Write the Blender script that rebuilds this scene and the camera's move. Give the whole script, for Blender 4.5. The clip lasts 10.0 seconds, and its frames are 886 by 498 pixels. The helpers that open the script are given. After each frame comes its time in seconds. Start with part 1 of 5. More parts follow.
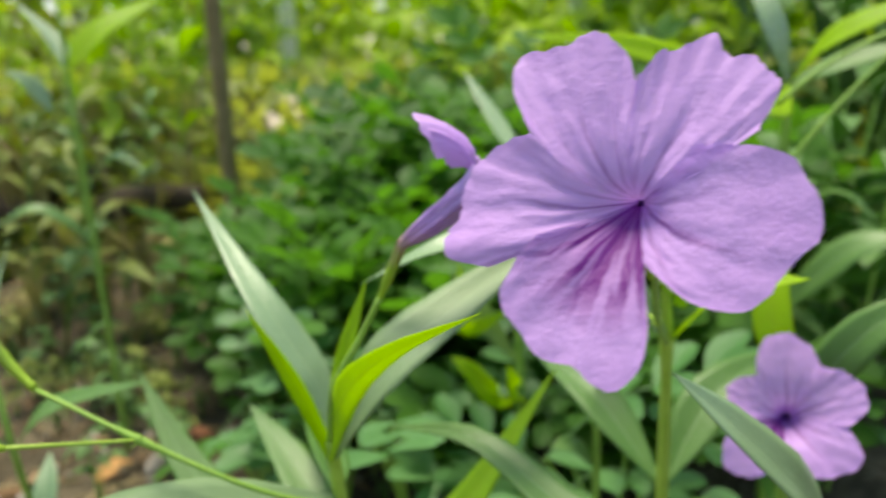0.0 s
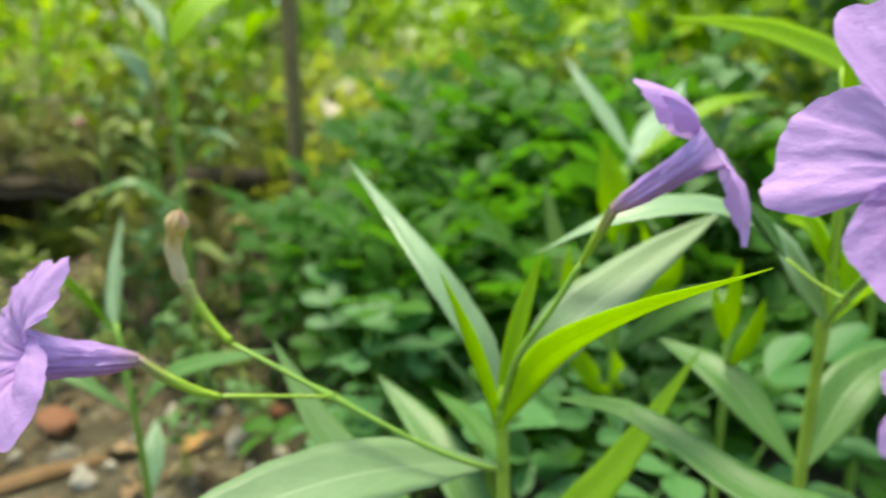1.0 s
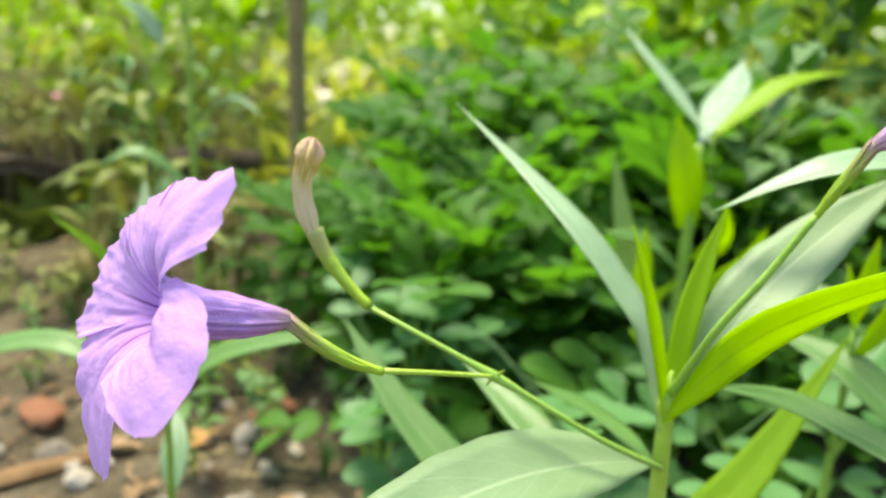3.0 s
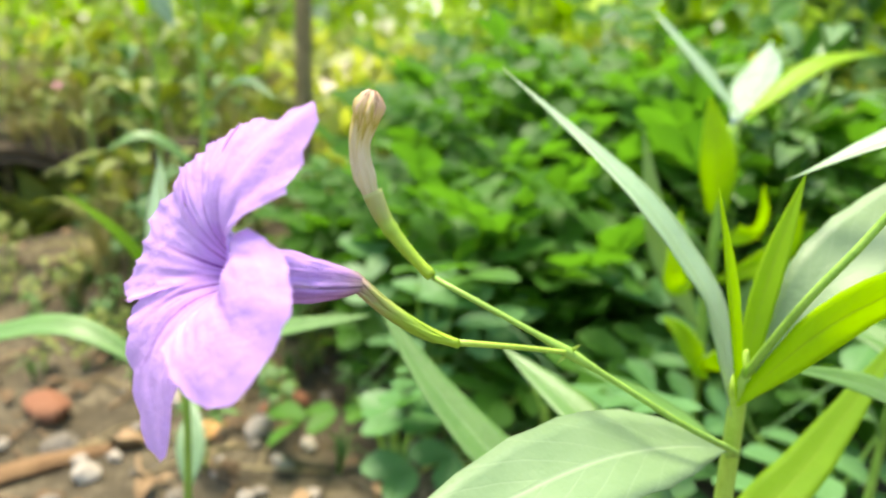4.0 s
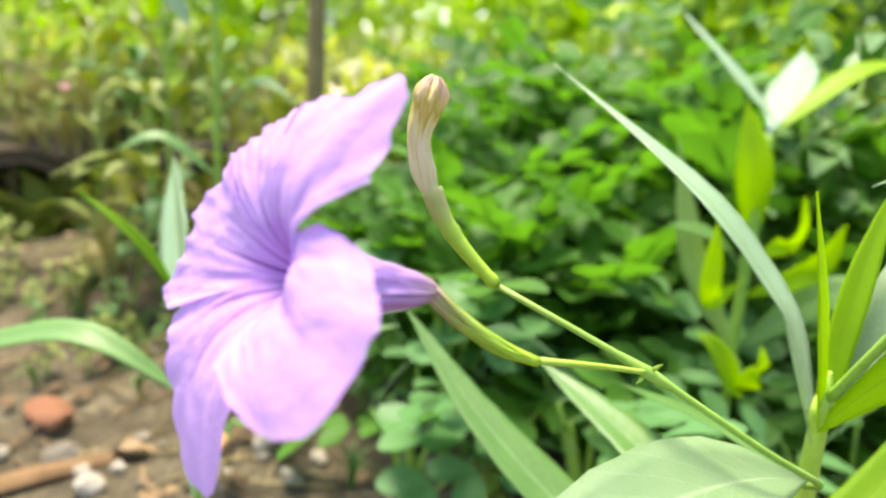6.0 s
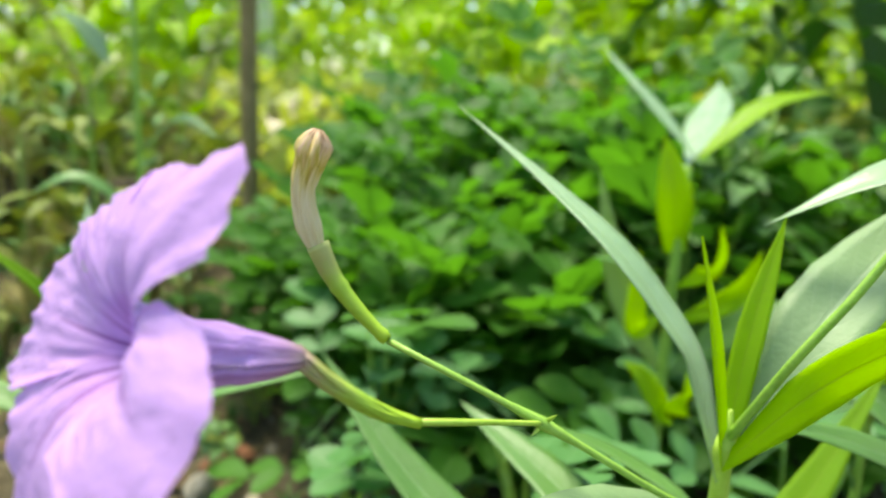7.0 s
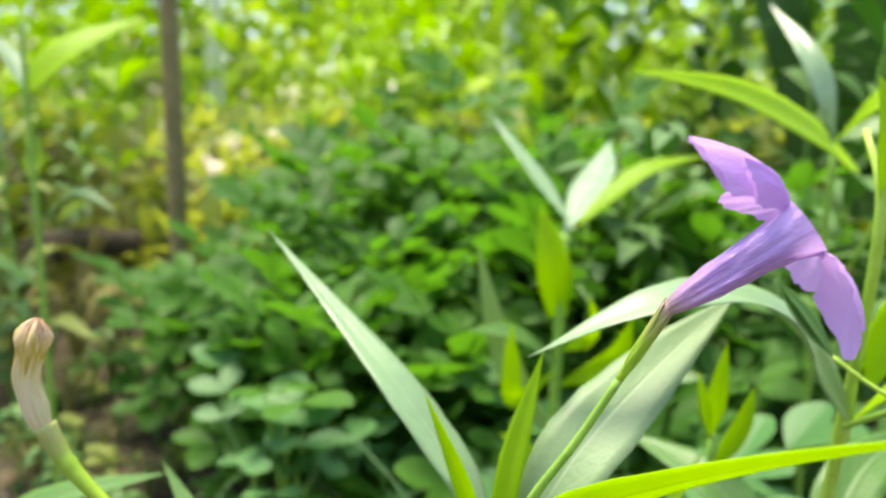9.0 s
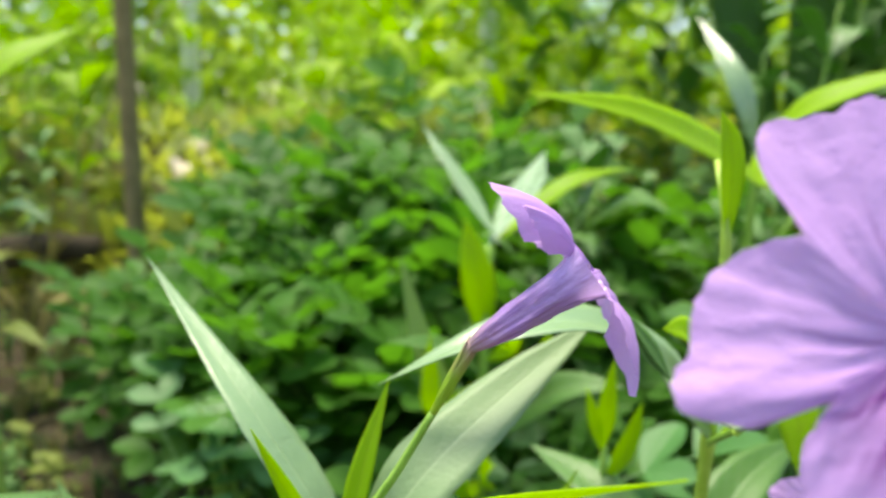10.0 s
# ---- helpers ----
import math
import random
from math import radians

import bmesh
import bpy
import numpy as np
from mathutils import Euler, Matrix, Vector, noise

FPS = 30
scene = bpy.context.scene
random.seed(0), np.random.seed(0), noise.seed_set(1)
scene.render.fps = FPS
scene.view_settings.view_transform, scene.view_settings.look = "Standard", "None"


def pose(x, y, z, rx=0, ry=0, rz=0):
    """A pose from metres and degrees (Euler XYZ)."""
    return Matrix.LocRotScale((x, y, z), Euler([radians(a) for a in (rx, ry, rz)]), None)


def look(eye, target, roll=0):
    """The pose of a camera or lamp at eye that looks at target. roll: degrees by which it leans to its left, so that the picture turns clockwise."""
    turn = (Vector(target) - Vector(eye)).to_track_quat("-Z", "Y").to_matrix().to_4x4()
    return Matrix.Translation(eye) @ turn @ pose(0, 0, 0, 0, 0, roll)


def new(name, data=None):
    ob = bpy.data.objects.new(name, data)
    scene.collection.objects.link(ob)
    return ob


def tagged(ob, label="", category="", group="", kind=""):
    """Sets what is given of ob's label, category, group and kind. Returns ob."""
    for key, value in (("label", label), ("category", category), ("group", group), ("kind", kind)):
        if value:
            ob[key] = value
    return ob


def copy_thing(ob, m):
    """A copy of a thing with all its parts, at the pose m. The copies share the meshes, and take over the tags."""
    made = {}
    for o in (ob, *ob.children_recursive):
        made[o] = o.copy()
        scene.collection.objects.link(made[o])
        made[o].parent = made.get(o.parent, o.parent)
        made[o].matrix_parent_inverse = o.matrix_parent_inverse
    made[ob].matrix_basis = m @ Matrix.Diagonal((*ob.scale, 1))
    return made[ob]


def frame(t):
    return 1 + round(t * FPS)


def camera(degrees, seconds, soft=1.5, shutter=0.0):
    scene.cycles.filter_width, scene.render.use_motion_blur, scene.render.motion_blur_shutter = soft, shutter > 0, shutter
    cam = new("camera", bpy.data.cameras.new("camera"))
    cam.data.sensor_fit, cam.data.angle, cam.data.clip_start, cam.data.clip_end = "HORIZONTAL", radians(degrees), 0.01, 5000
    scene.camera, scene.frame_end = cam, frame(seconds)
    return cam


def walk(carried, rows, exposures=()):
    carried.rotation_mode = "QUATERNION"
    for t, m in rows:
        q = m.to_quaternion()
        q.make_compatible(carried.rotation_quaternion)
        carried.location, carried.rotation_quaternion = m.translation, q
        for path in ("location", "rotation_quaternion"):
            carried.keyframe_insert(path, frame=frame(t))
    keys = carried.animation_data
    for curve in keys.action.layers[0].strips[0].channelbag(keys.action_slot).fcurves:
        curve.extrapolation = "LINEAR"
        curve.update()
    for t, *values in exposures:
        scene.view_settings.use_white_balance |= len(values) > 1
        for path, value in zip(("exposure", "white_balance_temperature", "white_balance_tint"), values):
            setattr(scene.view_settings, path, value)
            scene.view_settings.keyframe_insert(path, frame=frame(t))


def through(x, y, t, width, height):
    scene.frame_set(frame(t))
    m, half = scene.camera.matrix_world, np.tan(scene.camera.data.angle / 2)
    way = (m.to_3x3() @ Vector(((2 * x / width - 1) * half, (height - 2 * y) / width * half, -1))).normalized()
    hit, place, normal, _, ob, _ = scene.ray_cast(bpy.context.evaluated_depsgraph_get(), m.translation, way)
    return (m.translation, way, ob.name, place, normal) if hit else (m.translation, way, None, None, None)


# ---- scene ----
# camera: a small lens with a shallow field, focused on the near flowers
cam = camera(62.96, 10.0, soft=2.0, shutter=0.4)
PATH = [
    (0, (0.07000, 0.06000, 0.33440), (0.06285, 0.25305, 0.28264), -1.300),
    (0.5, (0.04645, 0.05681, 0.33115), (0.03590, 0.24951, 0.27866), -0.055),
    (1, (0.02540, 0.05466, 0.32758), (0.01167, 0.24709, 0.27485), 0.086),
    (1.5, (0.00591, 0.05525, 0.32258), (-0.00742, 0.24778, 0.27010), 0.873),
    (2, (-0.01417, 0.06286, 0.32207), (-0.02844, 0.25537, 0.26976), 1.120),
    (2.5, (-0.02097, 0.07500, 0.31455), (-0.02705, 0.26805, 0.26262), 2.008),
    (4, (-0.04021, 0.09479, 0.29516), (-0.04218, 0.28771, 0.24246), 2.464),
    (4.5, (-0.04807, 0.09768, 0.29446), (-0.05178, 0.29089, 0.24292), 2.764),
    (5, (-0.05362, 0.10158, 0.28956), (-0.05755, 0.29453, 0.23705), 3.280),
    (6.5, (-0.04813, 0.11068, 0.29075), (-0.04682, 0.30528, 0.24462), 3.305),
    (7, (-0.04160, 0.11164, 0.29436), (-0.03019, 0.30682, 0.25226), 2.711),
    (7.5, (-0.03357, 0.10781, 0.29803), (-0.02027, 0.30252, 0.25432), 2.561),
    (8, (-0.02613, 0.10473, 0.30350), (-0.01062, 0.29934, 0.26006), 2.907),
    (8.5, (-0.00929, 0.10255, 0.31431), (0.00856, 0.29758, 0.27377), 2.523),
    (9, (0.00199, 0.10650, 0.32446), (0.02074, 0.30214, 0.28738), 1.492),
    (9.5, (0.02105, 0.10415, 0.32980), (0.03997, 0.30034, 0.29406), 1.231),
    (10, (0.03401, 0.09888, 0.33490), (0.05586, 0.29435, 0.29659), 1.423),
]
cam.data.dof.use_dof, cam.data.dof.focus_distance, cam.data.dof.aperture_fstop = True, 0.122, 14.0
walk(cam, [(t, look(eye, target, roll)) for t, eye, target, roll in PATH],
     exposures=[(t, e + 0.50, 7400, tint) for t, e, tint in ((0, 0.5, 9), (0.5, 0.4, -2), (1, 0.72, -1), (1.5, 1.2, 6), (2, 1.25, 8), (2.5, 1.1, 8), (4, 1.35, 12), (4.5, 1.45, 14), (5, 1.4, 14),
                                                          (6.5, 1.45, 13), (7, 1.0, 0), (7.5, 1.02, -1), (8, 1.1, 5), (8.5, 1.12, 10), (9, 1.15, 10), (9.5, 1.1, 10), (10, 0.87, 5))])

# ---- light ----
world = bpy.data.worlds.new("world")
scene.world = world
world.use_nodes = True
wn, wl = world.node_tree.nodes, world.node_tree.links
sky = wn.new("ShaderNodeTexSky")
sky.sky_type, sky.sun_disc = "NISHITA", False
SUN_EL, SUN_AZ = radians(75), radians(-35)
sky.sun_elevation, sky.sun_rotation = SUN_EL, SUN_AZ
wn["Background"].inputs["Strength"].default_value = 0.127
wl.new(sky.outputs[0], wn["Background"].inputs["Color"])
sun = new("sun", bpy.data.lights.new("sun", "SUN"))
sun.data.energy, sun.data.angle, sun.data.color = 2.8, radians(26), (1.0, 0.95, 0.86)
sun.matrix_world = look((math.sin(SUN_AZ) * math.cos(SUN_EL), math.cos(SUN_AZ) * math.cos(SUN_EL), math.sin(SUN_EL)), (0, 0, 0))


# ---- materials ----
def material(name):
    m = bpy.data.materials.new(name)
    m.use_nodes = True
    m.node_tree.nodes.clear()
    return m, m.node_tree.nodes, m.node_tree.links


def ramp(nodes, stops):
    r = nodes.new("ShaderNodeValToRGB")
    while len(r.color_ramp.elements) < len(stops):
        r.color_ramp.elements.new(0.5)
    for e, (p, c) in zip(r.color_ramp.elements, stops):
        e.position, e.color = p, (*c, 1)
    return r


def mathn(nodes, links, op, a, b=None, c=None):
    n = nodes.new("ShaderNodeMath")
    n.operation = op
    for k, v in enumerate((a, b, c)):
        if v is None:
            continue
        if isinstance(v, (int, float)):
            n.inputs[k].default_value = v
        else:
            links.new(v, n.inputs[k])
    return n.outputs[0]


def mixc(nodes, links, fac, a, b, mode="MIX"):
    n = nodes.new("ShaderNodeMix")
    n.data_type, n.blend_type = "RGBA", mode
    for k, v in ((0, fac), (6, a), (7, b)):
        if isinstance(v, (int, float)):
            n.inputs[k].default_value = v
        elif isinstance(v, tuple):
            n.inputs[k].default_value = (*v, 1)
        else:
            links.new(v, n.inputs[k])
    return n.outputs[2]


def noise_node(nodes, links, scale, detail=4.0, coord=None, rough=0.55):
    n = nodes.new("ShaderNodeTexNoise")
    n.inputs["Scale"].default_value, n.inputs["Detail"].default_value, n.inputs["Roughness"].default_value = scale, detail, rough
    if coord is not None:
        links.new(coord, n.inputs["Vector"])
    return n


def thin_surface(nodes, links, colour, through_colour, amount, rough, bump=None, spec=0.5, coat=0.0):
    """A leaf or petal: a glossy skin over a layer that lets some light through."""
    p = nodes.new("ShaderNodeBsdfPrincipled")
    links.new(colour, p.inputs["Base Color"])
    if isinstance(rough, float):
        p.inputs["Roughness"].default_value = rough
    else:
        links.new(rough, p.inputs["Roughness"])
    p.inputs["Specular IOR Level"].default_value = spec
    p.inputs["Coat Weight"].default_value, p.inputs["Coat Roughness"].default_value = coat, 0.28
    t = nodes.new("ShaderNodeBsdfTranslucent")
    links.new(through_colour, t.inputs["Color"])
    if bump is not None:
        links.new(bump, p.inputs["Normal"])
    mix = nodes.new("ShaderNodeMixShader")
    mix.inputs[0].default_value = amount
    links.new(p.outputs[0], mix.inputs[1])
    links.new(t.outputs[0], mix.inputs[2])
    out = nodes.new("ShaderNodeOutputMaterial")
    links.new(mix.outputs[0], out.inputs["Surface"])


def leaf_material(name, dark, light, vein, through, amount=0.3, rough=0.42, spec=0.5, veins=11.0, vary=0.5, coat=0.0, relief=0.5):
    """Green blade with a pale midrib, slanting side veins, blotches and fine pores. u runs across, v along."""
    m, n, l = material(name)
    uv = n.new("ShaderNodeUVMap")
    sep = n.new("ShaderNodeSeparateXYZ")
    l.new(uv.outputs[0], sep.inputs[0])
    u, v = sep.outputs[0], sep.outputs[1]
    a = mathn(n, l, "ABSOLUTE", mathn(n, l, "SUBTRACT", u, 0.5))
    mid = mathn(n, l, "SMOOTH_MIN", 1.0, mathn(n, l, "DIVIDE", a, 0.035), 0.3)
    slant = mathn(n, l, "SUBTRACT", mathn(n, l, "MULTIPLY", v, veins), mathn(n, l, "MULTIPLY", a, veins * 0.42))
    saw = mathn(n, l, "ABSOLUTE", mathn(n, l, "SUBTRACT", mathn(n, l, "FRACT", slant), 0.5))
    side = mathn(n, l, "MINIMUM", 1.0, mathn(n, l, "DIVIDE", saw, 0.07))
    side = mathn(n, l, "ADD", mathn(n, l, "MULTIPLY", side, 0.28), 0.72)
    lines = mathn(n, l, "MULTIPLY", mid, side)
    geo = n.new("ShaderNodeTexCoord")
    big = noise_node(n, l, 90.0, 3.0, geo.outputs["Object"])
    fine = noise_node(n, l, 1400.0, 3.0, geo.outputs["Object"])
    info = n.new("ShaderNodeObjectInfo")
    fac = mathn(n, l, "ADD", mathn(n, l, "MULTIPLY", big.outputs[0], 0.6), mathn(n, l, "MULTIPLY", info.outputs["Random"], vary))
    fac = mathn(n, l, "MULTIPLY_ADD", fine.outputs[0], 0.25, mathn(n, l, "SUBTRACT", fac, 0.15))
    col = mixc(n, l, fac, dark, light)
    col = mixc(n, l, lines, vein, col)
    trans = mixc(n, l, fac, through, tuple(min(1.0, c * 1.25) for c in through))
    trans = mixc(n, l, mathn(n, l, "MULTIPLY_ADD", lines, 0.6, 0.4), tuple(c * 0.55 for c in through), trans)
    cells = n.new("ShaderNodeTexVoronoi")
    cells.feature = "SMOOTH_F1"
    cells.inputs["Scale"].default_value = 850.0
    l.new(geo.outputs["Object"], cells.inputs["Vector"])
    hgt = mathn(n, l, "ADD", mathn(n, l, "MULTIPLY", lines, 0.7), mathn(n, l, "MULTIPLY", fine.outputs[0], 0.35))
    hgt = mathn(n, l, "SUBTRACT", hgt, mathn(n, l, "MULTIPLY", cells.outputs[0], 0.5))
    b = n.new("ShaderNodeBump")
    b.inputs["Strength"].default_value, b.inputs["Distance"].default_value = relief, 0.0005
    l.new(hgt, b.inputs["Height"])
    rg = mathn(n, l, "MULTIPLY_ADD", big.outputs[0], 0.25, rough - 0.12)
    thin_surface(n, l, col, trans, amount, rg, b.outputs[0], spec, coat)
    return m


def petal_material(name, mark=1.0, rough=0.55, spec=0.35, wrinkle=0.36):
    """Lilac petal: a curved middle vein and two faint side veins, streaks close to the throat, crinkled like crepe. v runs from throat to rim."""
    m, n, l = material(name)
    uv = n.new("ShaderNodeUVMap")
    sep = n.new("ShaderNodeSeparateXYZ")
    l.new(uv.outputs[0], sep.inputs[0])
    u, v = sep.outputs[0], sep.outputs[1]
    geo = n.new("ShaderNodeTexCoord")
    wob = noise_node(n, l, 120.0, 3.0, geo.outputs["Object"])
    uu = mathn(n, l, "MULTIPLY_ADD", wob.outputs[0], 0.20, mathn(n, l, "SUBTRACT", u, 0.10))
    a = mathn(n, l, "ABSOLUTE", mathn(n, l, "SUBTRACT", uu, 0.5))
    side = mathn(n, l, "ABSOLUTE", mathn(n, l, "SUBTRACT", a, mathn(n, l, "MULTIPLY_ADD", v, -0.06, 0.34)))
    fade = mathn(n, l, "MAXIMUM", 0.0, mathn(n, l, "SUBTRACT", 1.0, mathn(n, l, "MULTIPLY", v, 1.45)))
    thick = mathn(n, l, "MULTIPLY_ADD", fade, 0.050, 0.018)
    mid = mathn(n, l, "MAXIMUM", 0.0, mathn(n, l, "SUBTRACT", 1.0, mathn(n, l, "DIVIDE", a, thick)))
    edge = mathn(n, l, "MAXIMUM", 0.0, mathn(n, l, "SUBTRACT", 1.0, mathn(n, l, "DIVIDE", side, thick)))
    main = mathn(n, l, "MAXIMUM", mid, mathn(n, l, "MULTIPLY", edge, 0.35))
    comb = n.new("ShaderNodeCombineXYZ")
    l.new(mathn(n, l, "MULTIPLY", uu, 9.0), comb.inputs[0])
    l.new(mathn(n, l, "MULTIPLY", v, 1.4), comb.inputs[1])
    streak = noise_node(n, l, 1.0, 2.0, comb.outputs[0])
    line = mathn(n, l, "MULTIPLY", mathn(n, l, "MULTIPLY", main, 1.15), fade)
    deep = mathn(n, l, "MAXIMUM", 0.0, mathn(n, l, "SUBTRACT", 1.0, mathn(n, l, "MULTIPLY", v, 1.4 if mark > 1 else 3.2)))
    stripe = mathn(n, l, "MINIMUM", 1.0, mathn(n, l, "MAXIMUM", 0.4 if mark > 1 else 0.15, mathn(n, l, "MULTIPLY", mathn(n, l, "SUBTRACT", streak.outputs[0], 0.44), 8.0)))
    line = mathn(n, l, "MINIMUM", 1.0, mathn(n, l, "ADD", line, mathn(n, l, "MULTIPLY", mathn(n, l, "MULTIPLY", deep, stripe), 2.2 if mark > 1 else 0.45)))
    big = noise_node(n, l, 110.0, 3.0, geo.outputs["Object"])
    col = mixc(n, l, big.outputs[0], (0.57, 0.31, 0.725), (0.66, 0.40, 0.825))
    col = mixc(n, l, line, col, (0.18, 0.018, 0.23))
    tr = mixc(n, l, line, (0.73, 0.44, 0.93), (0.20, 0.035, 0.36))
    fine = noise_node(n, l, 900.0, 4.0, geo.outputs["Object"], 0.6)
    folds = noise_node(n, l, 340.0, 4.0, geo.outputs["Object"], 0.6)
    rad = n.new("ShaderNodeCombineXYZ")
    l.new(mathn(n, l, "MULTIPLY", uu, 24.0), rad.inputs[0])
    l.new(mathn(n, l, "MULTIPLY", v, 7.0), rad.inputs[1])
    crk = noise_node(n, l, 1.0, 5.0, rad.outputs[0], 0.65)
    hgt = mathn(n, l, "ADD", mathn(n, l, "MULTIPLY", fine.outputs[0], 0.55), mathn(n, l, "ADD", mathn(n, l, "MULTIPLY", mathn(n, l, "MULTIPLY", crk.outputs[0], mathn(n, l, "MINIMUM", 1.0, mathn(n, l, "MULTIPLY", v, 1.6))), 0.4), mathn(n, l, "MULTIPLY", folds.outputs[0], 0.75)))
    hgt = mathn(n, l, "SUBTRACT", hgt, mathn(n, l, "MULTIPLY", mathn(n, l, "MULTIPLY", main, fade), 0.5))
    b = n.new("ShaderNodeBump")
    b.inputs["Strength"].default_value, b.inputs["Distance"].default_value = wrinkle, 0.0010
    l.new(hgt, b.inputs["Height"])
    thin_surface(n, l, col, tr, 0.31, rough, b.outputs[0], spec)
    return m


def tube_material(name):
    """The outside of the corolla tube: glossy lilac with long dark veins and creases, paling to pinkish tan at the foot. v runs from foot to mouth."""
    m, n, l = material(name)
    uv = n.new("ShaderNodeUVMap")
    sep = n.new("ShaderNodeSeparateXYZ")
    l.new(uv.outputs[0], sep.inputs[0])
    comb = n.new("ShaderNodeCombineXYZ")
    l.new(mathn(n, l, "MULTIPLY", sep.outputs[0], 13.0), comb.inputs[0])
    l.new(mathn(n, l, "MULTIPLY", sep.outputs[1], 1.3), comb.inputs[1])
    st = noise_node(n, l, 1.0, 3.0, comb.outputs[0])
    f = mathn(n, l, "MULTIPLY", mathn(n, l, "SUBTRACT", st.outputs[0], 0.46), 5.0)
    vein = mathn(n, l, "MINIMUM", 1.0, mathn(n, l, "MAXIMUM", 0.0, f))
    r = ramp(n, [(0.0, (0.50, 0.36, 0.30)), (0.14, (0.58, 0.35, 0.60)), (0.35, (0.59, 0.36, 0.80)), (1.0, (0.65, 0.42, 0.86))])
    l.new(sep.outputs[1], r.inputs[0])
    col = mixc(n, l, mathn(n, l, "MULTIPLY", vein, 0.55), r.outputs[0], (0.20, 0.06, 0.34))
    geo = n.new("ShaderNodeTexCoord")
    fine = noise_node(n, l, 700.0, 4.0, geo.outputs["Object"], 0.6)
    hgt = mathn(n, l, "ADD", mathn(n, l, "MULTIPLY", st.outputs[0], 1.3), mathn(n, l, "MULTIPLY", fine.outputs[0], 0.5))
    b = n.new("ShaderNodeBump")
    b.inputs["Strength"].default_value, b.inputs["Distance"].default_value = 0.9, 0.0010
    l.new(hgt, b.inputs["Height"])
    thin_surface(n, l, col, col, 0.34, 0.22, b.outputs[0], 1.0)
    return m


def calyx_material(name, tint):
    """Green sepals that turn brownish purple towards their tips. v runs from foot to tip."""
    m, n, l = material(name)
    uv = n.new("ShaderNodeUVMap")
    sep = n.new("ShaderNodeSeparateXYZ")
    l.new(uv.outputs[0], sep.inputs[0])
    geo = n.new("ShaderNodeTexCoord")
    nz = noise_node(n, l, 300.0, 4.0, geo.outputs["Object"])
    r = ramp(n, [(0.0, (0.34, 0.53, 0.03)), (0.55, (0.30, 0.48, 0.04)), (0.82, (0.36, 0.38, 0.11)), (1.0, tint)])
    l.new(mathn(n, l, "MULTIPLY_ADD", nz.outputs[0], 0.35, mathn(n, l, "SUBTRACT", sep.outputs[1], 0.17)), r.inputs[0])
    b = n.new("ShaderNodeBump")
    b.inputs["Strength"].default_value, b.inputs["Distance"].default_value = 0.5, 0.0005
    l.new(nz.outputs[0], b.inputs["Height"])
    thin_surface(n, l, r.outputs[0], r.outputs[0], 0.15, 0.48, b.outputs[0], 0.45)
    return m


def throat_material(name):
    """The lining of the tube: lilac at the mouth, striped deep purple inwards. v runs from mouth to foot."""
    m, n, l = material(name)
    uv = n.new("ShaderNodeUVMap")
    sep = n.new("ShaderNodeSeparateXYZ")
    l.new(uv.outputs[0], sep.inputs[0])
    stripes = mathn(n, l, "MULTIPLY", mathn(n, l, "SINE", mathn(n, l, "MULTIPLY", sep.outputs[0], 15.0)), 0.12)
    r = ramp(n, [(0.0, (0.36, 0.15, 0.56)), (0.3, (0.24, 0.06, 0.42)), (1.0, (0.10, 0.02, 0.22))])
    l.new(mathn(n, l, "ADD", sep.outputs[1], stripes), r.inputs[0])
    p = n.new("ShaderNodeBsdfPrincipled")
    p.inputs["Roughness"].default_value = 0.6
    l.new(r.outputs[0], p.inputs["Base Color"])
    out = n.new("ShaderNodeOutputMaterial")
    l.new(p.outputs[0], out.inputs["Surface"])
    return m


def bud_material(name):
    """A withering corolla: greenish at the foot, cream along, brown and shrivelled at the top, streaked along its length."""
    m, n, l = material(name)
    uv = n.new("ShaderNodeUVMap")
    sep = n.new("ShaderNodeSeparateXYZ")
    l.new(uv.outputs[0], sep.inputs[0])
    comb = n.new("ShaderNodeCombineXYZ")
    l.new(mathn(n, l, "MULTIPLY", sep.outputs[0], 22.0), comb.inputs[0])
    l.new(mathn(n, l, "MULTIPLY", sep.outputs[1], 4.0), comb.inputs[1])
    st = noise_node(n, l, 1.0, 5.0, comb.outputs[0])
    f = mathn(n, l, "ADD", sep.outputs[1], mathn(n, l, "MULTIPLY", mathn(n, l, "SUBTRACT", st.outputs[0], 0.5), 0.7))
    r = ramp(n, [(0.0, (0.40, 0.47, 0.08)), (0.14, (0.68, 0.60, 0.30)), (0.40, (0.78, 0.69, 0.44)), (0.60, (0.68, 0.56, 0.22)), (0.70, (0.50, 0.40, 0.06)), (0.82, (0.74, 0.58, 0.26)), (0.92, (0.74, 0.52, 0.34)), (1.0, (0.42, 0.24, 0.13))])
    l.new(f, r.inputs[0])
    b = n.new("ShaderNodeBump")
    b.inputs["Strength"].default_value, b.inputs["Distance"].default_value = 0.7, 0.0008
    l.new(st.outputs[0], b.inputs["Height"])
    thin_surface(n, l, r.outputs[0], r.outputs[0], 0.25, 0.5, b.outputs[0], 0.4)
    return m


